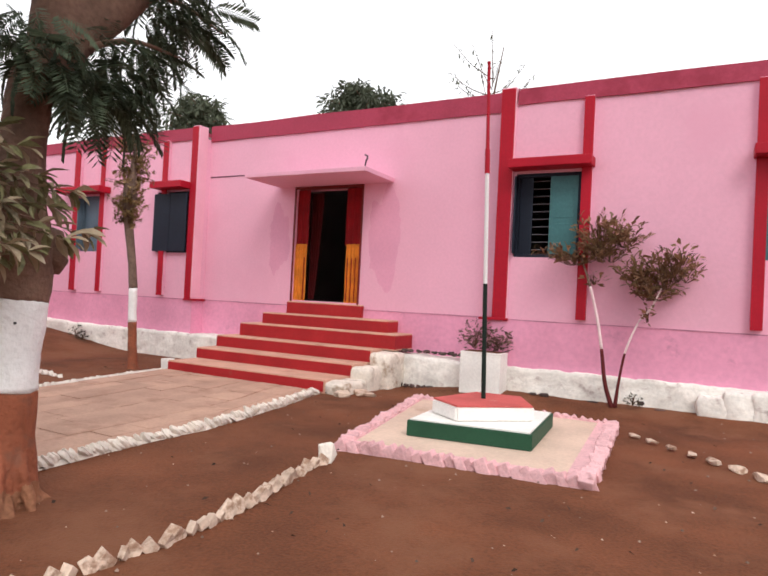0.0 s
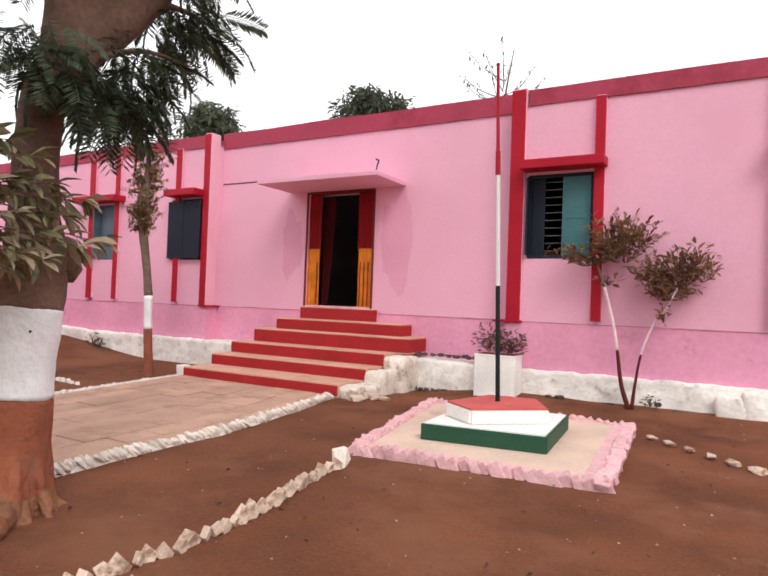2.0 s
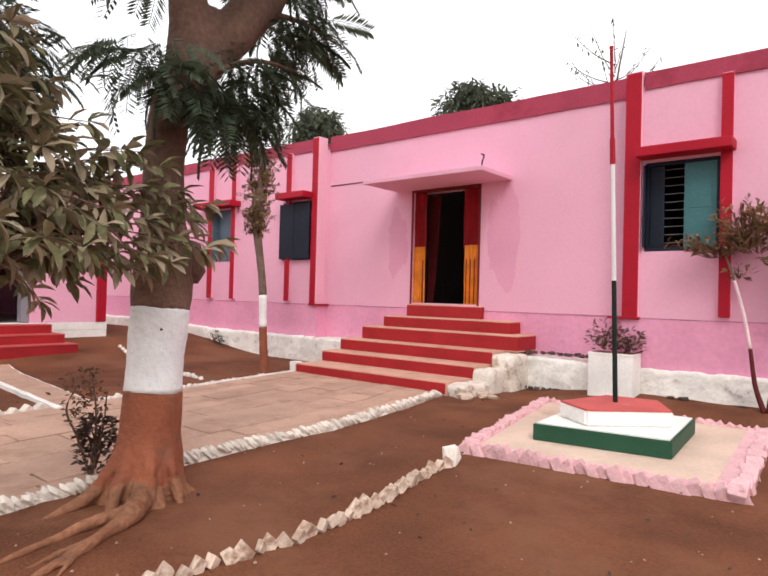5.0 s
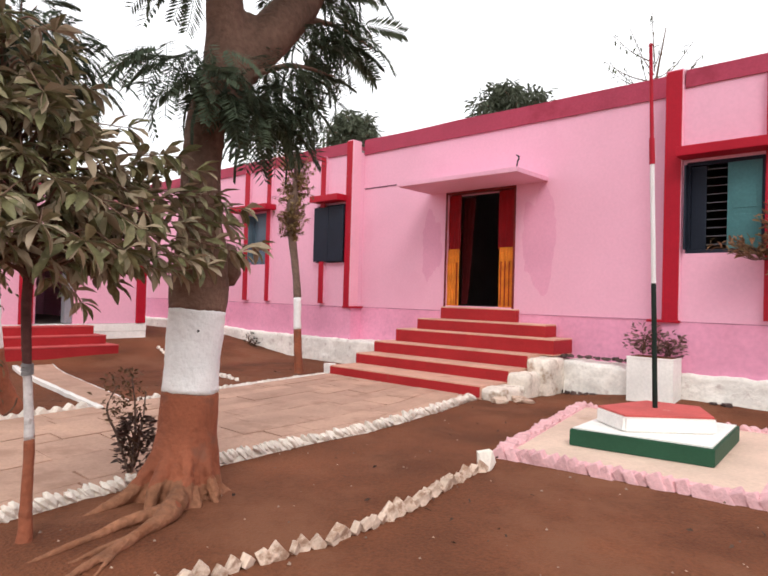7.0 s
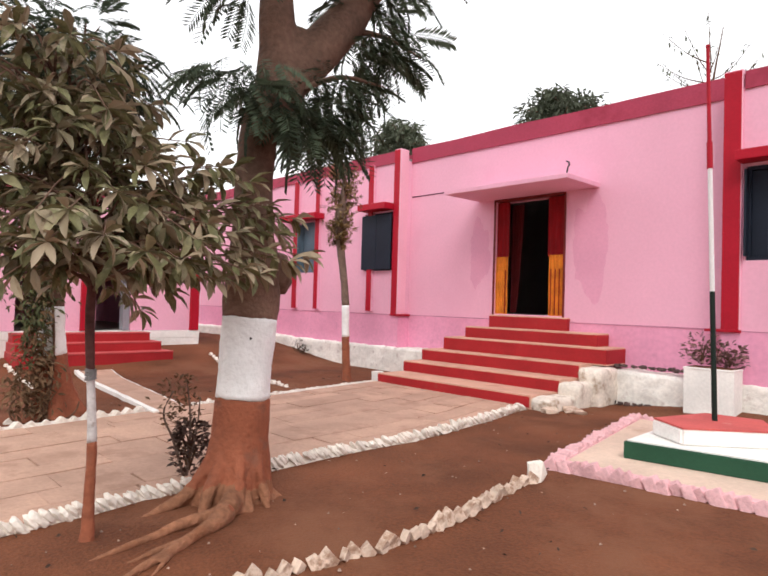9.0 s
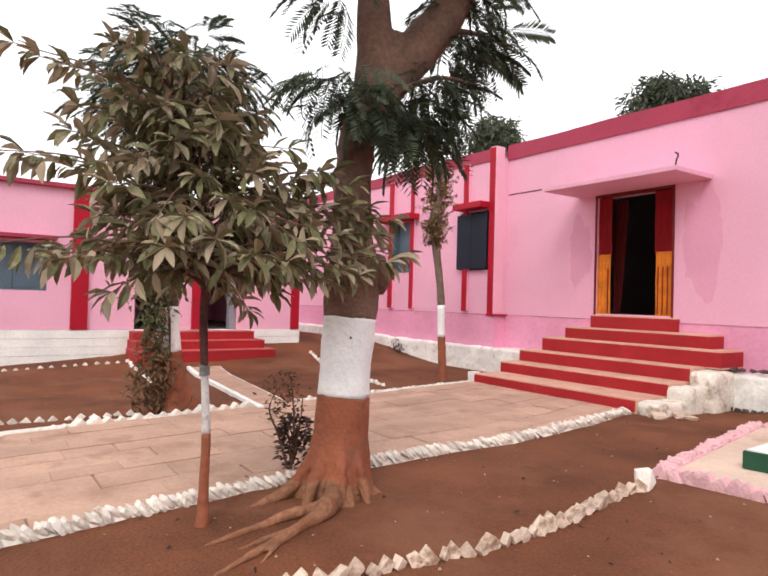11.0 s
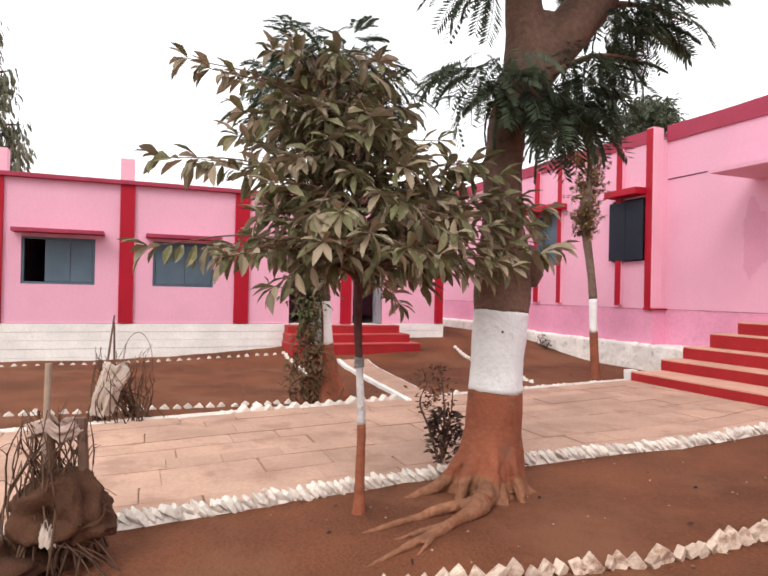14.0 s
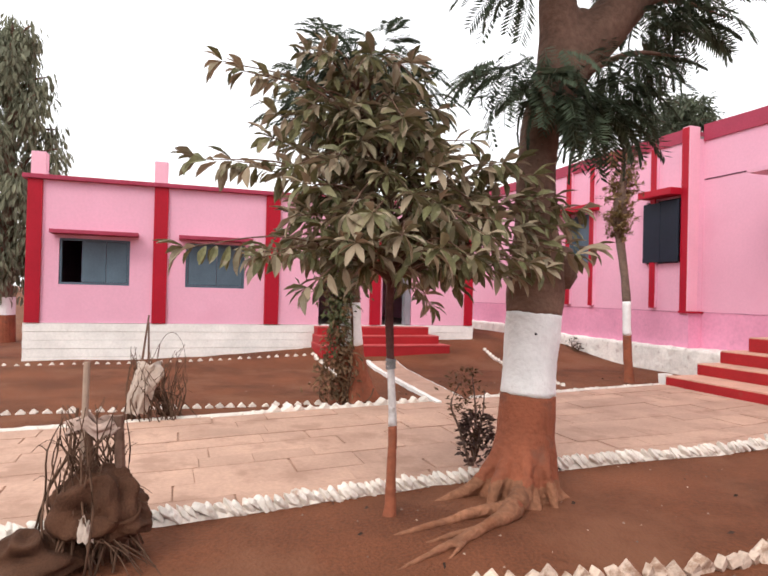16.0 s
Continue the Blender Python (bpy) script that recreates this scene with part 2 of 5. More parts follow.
def window(x0, x1, z0, z1, shutter, split, open_left, out=0.0, surround=None):
    w = part("window", pierced(x0 + 0.003, x1 - 0.003, z0 + 0.003, z1 - 0.003, YS + 0.03, YS + 0.1, [(x0 + 0.05, x1 - 0.05, z0 + 0.05, z1 - 0.05)]), surround or shutter, school, "barred window with painted shutters")
    for k in range(10):
        zb = z0 + 0.12 + k * (z1 - z0 - 0.22) / 9
        bm = bmesh.new()
        bmesh.ops.create_cone(bm, cap_ends=True, segments=8, radius1=0.007, radius2=0.007, depth=x1 - x0 - 0.06, matrix=pose((x0 + x1) / 2, YS + 0.12, zb, 0, 90, 0))
        part("bar", bm, BARPAINT, w)
    xm = x0 + (x1 - x0) * split
    leaves = [(xm, x1 - 0.05)] if open_left else [(x0 + 0.01, xm - 0.004), (xm + 0.004, x1 - 0.01)]
    for a, c in leaves:
        lf = part("shutter", box(a, c, YS + 0.035 - out, YS + 0.065 - out, z0 + 0.02, z1 - 0.05, 0.004), shutter, w)
        if out:
            continue
        part("panel", box(a + 0.06, c - 0.06, YS + 0.028 - out, YS + 0.036 - out, z0 + 0.12, (z0 + z1) / 2 - 0.12, 0.003), shutter, lf)
        part("panel", box(a + 0.06, c - 0.06, YS + 0.028 - out, YS + 0.036 - out, (z0 + z1) / 2 - 0.04, z1 - 0.12, 0.003), shutter, lf)
    if out:
        part("hinge_post", box(x0 + 0.01, x0 + 0.04, YS - out + 0.06, YS + 0.05, z0 + 0.02, z1 - 0.05, 0.004), shutter, w)
    if open_left:
        part("inner_leaf", box(x0 + 0.052, x0 + 0.05 + 0.2 * (x1 - x0), YS + 0.07, YS + 0.098, z0 + 0.055, z1 - 0.055, 0.004), surround or shutter, w, "dark inner leaf folded aside")
        part("open_shutter", box(x0 + 0.004, x0 + 0.03, YS - 0.1, YS + 0.03, z0 + 0.05, z1 - 0.05, 0.004), surround or shutter, w)


window(*HOLES[1], BLUE, 0.3, True)
window(*HOLES[2], NAVY, 0.5, False, 0.125)
window(*HOLES[3], TEAL, 0.53, True, 0.0, NAVY)
window(*HOLES[4], TEAL, 0.5, False)
canopy = part("canopy", box(-7.19, -4.81, 8.03, YW + 0.02, 3.275, 3.35, 0.01), PINK, school, "thin pink concrete canopy over the doorway")

# ---- entrance steps ----
steps = thing("entrance_steps", "flight of red-fronted masonry steps with worn cream treads", "steps")
LEVELS = [(7.05, -7.72, -4.7, 0.17), (7.66, -7.72, -4.62, 0.352), (8.08, -7.68, -4.56, 0.55), (8.38, -7.43, -4.33, 0.782), (8.62, -7.13, -4.6, 0.98), (8.9, -6.82, -5.28, 1.2)]
for i, (yf, x0, x1, zt) in enumerate(LEVELS):
    s = part("step", box(x0, x1, yf, YW + (0.25 if i == 5 else -0.013), -0.05 if i == 0 else LEVELS[i - 1][3] - 0.02, zt, 0.012, 0.004, i), TREAD, steps)
    part("riser", box(x0 - 0.002, x1 + (0.004 if i > 2 else -0.03), yf - 0.006, (YW - 0.02 if i in (3, 4) else yf + (0.3 if i > 2 else 0.02)), (0.005 if i == 0 else LEVELS[i - 1][3] + 0.003), zt - 0.022, 0.004), STEPRED, s, "red painted riser")

# ---- the smaller pink building across the yard ----
XB = -12.4
annex = thing("annex_building", "small pink classroom block with red pilasters and white base", "building")
BH = [(-2.12, -0.95, 1.35, 2.18), (0.03, 1.13, 1.35, 2.19), (2.62, 3.35, 0.66, 2.5), (3.98, 4.64, 0.66, 2.5)]
part("wall", pierced(-2.62, 6.06, 0.66, 3.2, XB - 0.25, XB, BH, "y"), PINK, annex, "flat pink painted plaster")
for k in range(5):
    part("base_course", box(XB - 0.3, XB + 0.03 - 0.004 * (k % 2), -2.66 + 0.003 * (k % 2), 6.1 - 0.003 * (k % 2), -0.1 + 0.151 * k, -0.1 + 0.151 * (k + 1) - 0.003, 0.006), CLEANWHITE, annex, "whitewashed brick course of the base")
for yy in (-2.62, 5.81):
    part("end_wall", pierced(XB - 5.0, XB - 0.25, 0.0, 3.2, yy, yy + 0.25, []), PINK, annex)
part("back_wall", pierced(-2.62, 6.06, 0, 3.2, XB - 5.25, XB - 5.0, [], "y"), PINK, annex)
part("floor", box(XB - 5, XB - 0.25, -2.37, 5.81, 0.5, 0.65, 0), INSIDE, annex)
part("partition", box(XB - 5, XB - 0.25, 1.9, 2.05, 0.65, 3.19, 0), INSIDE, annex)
part("roof", box(XB - 5.35, XB + 0.1, -2.72, 6.14, 3.2, 3.28, 0.012), MAROON, annex, "maroon-edged flat roof slab")
for y0, y1 in ((-2.64, -2.4), (-0.55, -0.3), (1.52, 1.8), (3.7, 3.93), (5.88, 6.07)):
    part("pilaster", box(XB - 0.02, XB + 0.05, y0, y1, 0.66, 3.198, 0.008), RED, annex, "red painted pilaster")
for y0 in (-2.6, -0.56):
    part("roof_post", box(XB - 0.25, XB + 0.02, y0, y0 + 0.24, 3.28, 3.69, 0.012), PALEPINK, annex, "pale pink stub post on the roof edge")


def annex_window(y0, y1, z0, z1, gap):
    w = part("window", pierced(y0 + 0.003, y1 - 0.003, z0 + 0.003, z1 - 0.003, XB - 0.12, XB - 0.02, [(y0 + 0.04, y1 - 0.04, z0 + 0.04, z1 - 0.04)], "y"), BLUE, annex, "slate-blue shuttered window")
    a = y0 + 0.05 + (y1 - y0) * gap
    ym = (a + y1) / 2
    for p, q in ((a, ym - 0.003), (ym + 0.003, y1 - 0.045)):
        part("shutter", box(XB - 0.07, XB - 0.035, p, q, z0 + 0.045, z1 - 0.045, 0.004), BLUE, w)


annex_window(*BH[0], 0.27)
annex_window(*BH[1], 0.0)
for y0, y1 in ((-2.24, -0.8), (-0.1, 1.25)):
    part("sunshade", box(XB - 0.01, XB + 0.32, y0, y1, 2.24, 2.31, 0.01), MAROON, annex, "maroon concrete sunshade")
part("door", box(XB - 0.2, XB - 0.02, 4.5, 4.63, 0.67, 2.49, 0.005), GREYDOOR, annex, "grey painted door leaf standing open")
astep = thing("annex_steps", "three red painted steps up to the annex doors", "steps")
for i, (xf, y0, y1, zt) in enumerate(((XB + 1.0, 2.48, 5.1, 0.32), (XB + 0.68, 2.5, 5.0, 0.48), (XB + 0.36, 2.53, 4.9, 0.64))):
    st = part("step", box(XB + 0.032, xf, y0, y1, 0.05, zt - 0.02, 0.012), STEPRED, astep)
    part("tread", box(XB + 0.034, xf + 0.008, y0 - 0.004, y1 + 0.004, zt - 0.02, zt, 0.006), surface("worn_red_tread", (0.48, 0.08, 0.08), 0.6, 0.15, 3, 30, 0.1), st, "paler worn red tread")

# ---- doorway: frame, curtains, and small marks on the wall ----
CURTRED = surface("red_curtain_cloth", (0.21, 0.003, 0.006), 0.85, 0.2, 4, 60, 0.2)
CURTGOLD = surface("marigold_curtain_cloth", (0.62, 0.19, 0.02), 0.8, 0.25, 5, 60, 0.2)
DARKWOOD = surface("dark_red_wood", (0.16, 0.015, 0.012), 0.5, 0.2, 4, 30, 0.2)
DARKCRACK = surface("dark_crack", (0.10, 0.03, 0.045), 0.9, 0.2)
door = part("door_frame", pierced(-6.83, -5.385, 1.2, 3.272, YW - 0.02, YW + 0.12, [(-6.8, -5.415, 1.19, 3.235)]), DARKWOOD, school, "dark red wooden door frame")


def pleats(x0, x1, z0, z1, y, n, amp, taper=0.0):
    """A hanging cloth with folds; taper pulls its lower end together."""
    k, vs, fs = n * 6, [], []
    for j in range(9):
        z = z0 + (z1 - z0) * j / 8
        w = 1 - taper * (1 - j / 8) ** 1.5
        for i in range(k + 1):
            u = i / k
            vs.append((x0 + (x1 - x0) * u * w, y + amp * math.sin(u * n * 2 * math.pi + 0.5 * math.sin(j)) * (0.6 + 0.4 * (1 - j / 8)), z))
    for j in range(8):
        for i in range(k):
            a = j * (k + 1) + i
            fs.append((a, a + 1, a + k + 2, a + k + 1))
    return mesh("curtain", vs, fs, None, True)


curtain = tagged(part("curtain", pleats(-6.79, -6.53, 2.22, 3.22, YW + 0.04, 3, 0.012), CURTRED), "red and marigold pleated curtains drawn aside in the doorway", "curtain")
part("cloth", pleats(-5.74, -5.43, 2.22, 3.22, YW + 0.04, 3, 0.012), CURTRED, curtain, "red upper cloth")
part("cloth", pleats(-6.79, -6.53, 1.21, 2.24, YW + 0.02, 4, 0.016), CURTGOLD, curtain, "marigold lower cloth")
part("cloth", pleats(-5.7, -5.43, 1.21, 2.24, YW + 0.02, 4, 0.016), CURTGOLD, curtain, "marigold lower cloth")
# inner cloth: the shade inside the doorway is put into its darker red
part("cloth", pleats(-6.66, -6.4, 1.25, 3.2, YW + 0.3, 4, 0.02, 0.5), surface("shaded_curtain_red", (0.075, 0.003, 0.004), 0.9, 0.2, 4, 60, 0.2), curtain, "red inner cloth, darkened for the shade indoors")
for xs in (-5.66, -5.58, -5.5, -6.58):
    part("stripe", box(xs, xs + 0.016, YW + 0.0, YW + 0.012, 1.24, 2.0, 0.003), CURTRED, curtain, "red stripe")
part("crack", box(-8.93, -8.07, YW - 0.008, YW + 0.01, 3.545, 3.565, 0), DARKCRACK, school, "dark open joint in the plaster")
for a, b, yj in ((-8.95, -2.92, YW), (-20, -9.16, YS), (-2.66, 9, YS)):
    part("joint", wavy_band(a, b, yj - 0.018, yj, 1.114, 1.128, 0.15, 0.008, 5), surface("faint_joint_line", (0.5, 0.21, 0.3), 0.9, 0.3, 3), school, "dark line along the top of the dado")
part("stain", box(-9.06, -9.02, YW - 0.006, YW + 0.01, 3.69, 3.72, 0.004), DARKCRACK, school)
hook = bmesh.new()
for zz, dx, tl in ((3.36, 0, 0), (3.41, 0.004, 10), (3.46, 0.018, 30), (3.5, 0.03, -10), (3.53, 0.012, -60)):
    bmesh.ops.create_cone(hook, cap_ends=True, segments=8, radius1=0.012, radius2=0.011, depth=0.06, matrix=pose(-4.87 + dx, 8.12, zz, 0, tl, 0))
part("hook", hook, IRON, school, "rusty iron hook above the canopy")

def damp_patch(cx, cz, rx, rz, seed):
    """An old damp mark on the plaster with a ragged outline."""
    vs, n = [(cx, YW - 0.003, cz)], 48
    for i in range(n):
        a = 2 * math.pi * i / n
        k = 1 + 0.55 * noise.noise((math.cos(a) * 1.3, math.sin(a) * 1.3, seed)) + 0.2 * noise.noise((math.cos(a) * 5, math.sin(a) * 5, seed))
        vs.append((cx + rx * k * math.cos(a), YW - 0.003, cz + rz * k * math.sin(a)))
    part("damp_mark", mesh("damp_mark", vs, [(0, 1 + (i + 1) % n, 1 + i) for i in range(n)], DAMP), None, school, "faint damp mark on the plaster")


DAMP = surface("damp_pink_plaster", (0.74, 0.345, 0.48), 0.75, 0.06, 1.2, 22, 0.07)
damp_patch(-4.95, 2.45, 0.33, 0.8, 3)
damp_patch(-7.15, 2.35, 0.25, 0.6, 8)

# ---- whitewashed rubble footing ----
def rubble(x0, x1, yf, yb, z1, seed, bottom=-0.08, lump=0.012, ragged=0.03, step=0.045):
    vs, fs = [], []
    n = max(2, int((x1 - x0) / step))
    prof = 16
    for i in range(n + 1):
        x = x0 + (x1 - x0) * i / n
        top = z1(x) + ragged * noise.noise((x * 2.3, seed, 0)) + ragged * 0.5 * noise.noise((x * 7, seed, 2))
        for k in range(prof + 1):
            u = k / prof
            if u < 0.7:
                y, z = yf + 0.04 * u, bottom + (top - bottom) * u / 0.7
            else:
                y, z = yf + 0.028 + (yb - yf - 0.028) * (u - 0.7) / 0.3, top
            d = noise.voronoi((x * 2.6 + 0.3 * noise.noise((x * 3, z * 3, 1)), seed * 3.1, z * 4.2))[0]
            out = 0.65 * lump * (0.55 - d[0] * 1.3) + 0.018 * noise.noise((x * 5, z * 6, seed)) + 0.008 * noise.noise((x * 17, z * 17, seed)) - 0.014 * (1 if d[1] - d[0] < 0.05 else 0)
            if k < prof:
                y -= out
                z += 0.4 * out * (u > 0.5)
            vs.append((x, min(y, yb), z))
    for i in range(n):
        for k in range(prof):
            a = i * (prof + 1) + k
            fs.append((a, a + prof + 1, a + prof + 2, a + 1))
    m = len(vs)
    for i in (0, n):
        base = i * (prof + 1)
        vs.append((vs[base][0], yb, bottom))
        fs.append(tuple(range(base, base + prof + 1)) + (len(vs) - 1,))
    return mesh("footing", vs, fs, WHITEWASH, True)


foot = thing("footing", "uneven whitewashed rubble stone footing along the school wall", "footing", kind="structure")
part("footing_left", rubble(-20, -7.3, 8.52, YW, lambda x: 0.47 + 0.1 * sm(-x, 12, 15), 1), None, foot)
part("footing_right", rubble(-2.66, 9, 8.6, YS + 0.1, lambda x: 0.45, 2), None, foot)
part("footing_ledge", rubble(-4.45, -3.2, 8.5, YW, lambda x: 0.47, 3), None, foot, "rough stone ledge beside the steps")


def rough_block(x0, x1, y0, y1, z0, z1, seed, amp=0.025, cuts=7):
    """A hand-built, rounded and worn block of masonry."""
    bm = bmesh.new()
    bmesh.ops.create_cube(bm, size=2.0)
    bmesh.ops.subdivide_edges(bm, edges=bm.edges[:], cuts=cuts, use_grid_fill=True)
    c = Vector(((x0 + x1) / 2, (y0 + y1) / 2, (z0 + z1) / 2))
    h = Vector(((x1 - x0) / 2, (y1 - y0) / 2, (z1 - z0) / 2))
    for v in bm.verts:
        p = v.co / (abs(v.co.x) ** 7 + abs(v.co.y) ** 7 + abs(v.co.z) ** 7) ** (1 / 7)
        q = Vector((c.x + p.x * h.x, c.y + p.y * h.y, c.z + p.z * h.z))
        k = amp * noise.noise(q * 5 + Vector((seed, 0, 0))) + amp * 0.5 * noise.noise(q * 14)
        v.co = q + p.normalized() * k
    return bm


def lump_mesh(seed, sx=1.0, sy=1.0, sz=1.0, n=16, flat=0.0):
    r = random.Random(seed)
    bm = bmesh.new()
    for _ in range(n):
        v = Vector((r.gauss(0, 1), r.gauss(0, 1), r.gauss(0, 1))).normalized() * r.uniform(0.8, 1.0)
        bm.verts.new((v.x * sx, v.y * sy, max(v.z, -0.75 + flat) * sz))
    h = bmesh.ops.convex_hull(bm, input=bm.verts[:])
    bmesh.ops.delete(bm, geom=[g for g in h["geom_interior"] if isinstance(g, bmesh.types.BMVert)], context="VERTS")
    return bm


ROWSTONE = surface("earth_stained_stone", (0.6, 0.46, 0.37), 0.9, 0.18, 6, 40, 0.6, (0.3, 0.17, 0.11), 11, 0.48, rand=0.1)
PALESTONE = surface("limewashed_stone", (0.74, 0.67, 0.6), 0.9, 0.12, 5, 40, 0.5, (0.42, 0.27, 0.2), 8, 0.6, rand=0.07)
PINKSTONE = surface("pink_limewashed_stone", (0.7, 0.415, 0.435), 0.9, 0.12, 5, 40, 0.5, (0.45, 0.24, 0.24), 8, 0.6, rand=0.08)
# dark lumps: loose stones by the ledge, crevice shade along the right footing
DARKLUMP = surface("dark_stone_and_crevice_shade", (0.09, 0.06, 0.055), 0.9, 0.3, 6, 40, 0.5, rand=0.3)
LUMPS = {}
for nm, mt in (("pale", PALESTONE), ("pink", PINKSTONE), ("dark", DARKLUMP), ("row", ROWSTONE)):
    LUMPS[nm] = [from_bm("stone", lump_mesh(30 + k), mt) for k in range(5)]


def lump(parent, kind, x, y, z, sx, sy, sz, rz=0, rx=0, name="stone", rnd=random):
    ob = new(name, rnd.choice(LUMPS[kind]))
    ob.matrix_basis = pose(x, y, z, rx, 0, rz) @ Matrix.Diagonal((sx, sy, sz, 1))
    if parent:
        ob.parent = parent
    return ob


R = random.Random(5)
for x, w, h in ((0.0, 0.17, 0.15), (0.33, 0.2, 0.2), (0.66, 0.22, 0.21), (1.1, 0.2, 0.17)):
    part("stone", from_bm("stone", rough_block(x * 0.96 - w, x * 0.96 + w, 8.48, 8.72, 0.02, 0.1 + h * 1.6, x * 10, 0.04), WHITEWASH, True), None, foot)
for i in range(24):
    lump(foot, "dark", -4.35 + i * 0.042, 8.72 + R.uniform(-0.08, 0.15), 0.53, R.uniform(0.03, 0.075), R.uniform(0.03, 0.06), R.uniform(0.02, 0.045), R.uniform(0, 360), rnd=R)

for i in range(7):
    lump(foot, "dark", -4.25 + i * 0.1, 8.46, 0.02, R.uniform(0.05, 0.09), 0.05, R.uniform(0.03, 0.06), R.uniform(0, 360), rnd=R)

# no real stones: dark lumps added as the shade in the footing's crevices
for i in range(16):
    lump(foot, "dark", R.choice((-2.55, -2.1, -1.55, -0.75, 0.45, 0.85)) + R.uniform(-0.16, 0.16), 8.53, 0.11 + R.uniform(-0.03, 0.04), R.uniform(0.04, 0.1), 0.05, R.uniform(0.015, 0.04), R.uniform(-15, 15), rnd=R)

# white masonry at the open end of the steps
EARTHWASH = surface("earth_stained_whitewash", (0.74, 0.66, 0.58), 0.9, 0.18, 3, 26, 0.6, (0.34, 0.23, 0.16), 4.5, 0.52)
for x0, x1, y0, y1, z1, sd in ((-4.74, -4.36, 7.07, 7.7, 0.15, 1), (-4.66, -4.32, 7.64, 8.1, 0.325, 2), (-4.6, -4.22, 8.05, 8.55, 0.52, 3)):
    c = part("cheek", from_bm("cheek", rough_block(x0, x1, y0 - 0.03, y1 + 0.05, -0.1, z1, sd, 0.022), EARTHWASH, True), None, steps, "chipped whitewashed masonry end of the steps")
for x, y, w in ((-4.2, 7.3, 0.22), (-4.38, 7.0, 0.15)):
    lump(steps, "row", x, y, 0.015, w, w * 0.7, 0.07, R.uniform(0, 360), rnd=R)
tagged(part("kerb_block", box(-7.95, -7.8, 7.1, 7.25, -0.02, 0.17, 0.015, 0.01), CLEANWHITE), "small white painted masonry block beside the steps", "block")

# ---- planter ----
GREEN = surface("green_paint", (0.018, 0.075, 0.04), 0.55, 0.1, 2, 30, 0.1, (0.03, 0.05, 0.03), 5, 0.62)
planter = thing("planter", "square whitewashed masonry planter against the wall", "planter")
part("box", box(-3.22, -2.62, 8.28, 8.62, 0.0, 0.63, 0.012), CLEANWHITE, planter)
part("rim", box(-3.225, -2.615, 8.275, 8.62, 0.615, 0.64, 0.008), CLEANWHITE, planter)
part("soil", box(-3.18, -2.66, 8.32, 8.58, 0.63, 0.648, 0), SOIL, planter)

# ---- flag base and pole ----
CREAM = surface("cream_cement", (0.67, 0.5, 0.4), 0.85, 0.1, 1.6, 30, 0.25, (0.5, 0.33, 0.25), 2.2, 0.58)
pad = thing("flag_platform", "low cream cement platform edged with pink painted bricks", "platform")
PC = [(-2.86, 4.6), (-0.82, 4.78), (-0.98, 7.3), (-3.4, 7.3)]


def prism(corners, z0, z1, bevel=0.012, dip=0.0):
    bm = bmesh.new()
    lo = [bm.verts.new((x, y, z0)) for x, y in corners]
    hi = [bm.verts.new((x, y, z1)) for x, y in corners]
    bm.faces.new(hi)
    bm.faces.new(list(reversed(lo)))
    for i in range(len(lo)):
        j = (i + 1) % len(lo)
        bm.faces.new([lo[i], lo[j], hi[j], hi[i]])
    if bevel:
        bmesh.ops.bevel(bm, geom=bm.edges[:], offset=bevel, segments=2, affect="EDGES")
    return bm


part("slab", prism(PC, -0.05, 0.055), CREAM, pad)


def wedges(mat, n=4):
    """Half-buried bricks set cornerwise, so that only a blunt point shows."""
    return [from_bm("brick", box(-0.06, 0.06, -0.05, 0.05, -0.06, 0.06, 0.016, 0.012, 170 + k), mat) for k in range(n)]


def leaners(mat, n=5):
    """Rough flat stones that lean in a row."""
    return [from_bm("stone", lump_mesh(200 + k, 0.036, 0.055, 0.095, 32), mat) for k in range(n)]


WBRICK, WLEAN = wedges(PALESTONE), leaners(PALESTONE)


def brick_row(parent, a, b, meshes, step, tilt, up, seed, sc=1.0, name="brick", slant=12):
    """Bricks set on edge, leaning one against the next, along a line from a to b."""
    r = random.Random(seed)
    d = Vector((b[0] - a[0], b[1] - a[1]))
    n = max(1, int(d.length / step))
    ang = math.degrees(math.atan2(d.y, d.x))
    for i in range(n + 1):
        x, y = a[0] + d.x * i / n + r.uniform(-0.015, 0.015), a[1] + d.y * i / n + r.uniform(-0.015, 0.015)
        s = sc * r.uniform(0.85, 1.12)
        ob = new(name, r.choice(meshes))
        ob.matrix_basis = pose(x, y, gz(x, y) + up + r.uniform(-0.01, 0.01), 0, 0, ang + r.uniform(-slant, slant)) @ pose(0, 0, 0, r.uniform(-12, 12), -tilt + r.uniform(-9, 9), 0) @ Matrix.Diagonal((s, s, s, 1))
        ob.parent = parent


SETBRICK = [from_bm("brick", box(-0.05, 0.05, -0.06, 0.06, -0.07, 0.07, 0.012, 0.012, 270 + k), PINKSTONE) for k in range(5)]
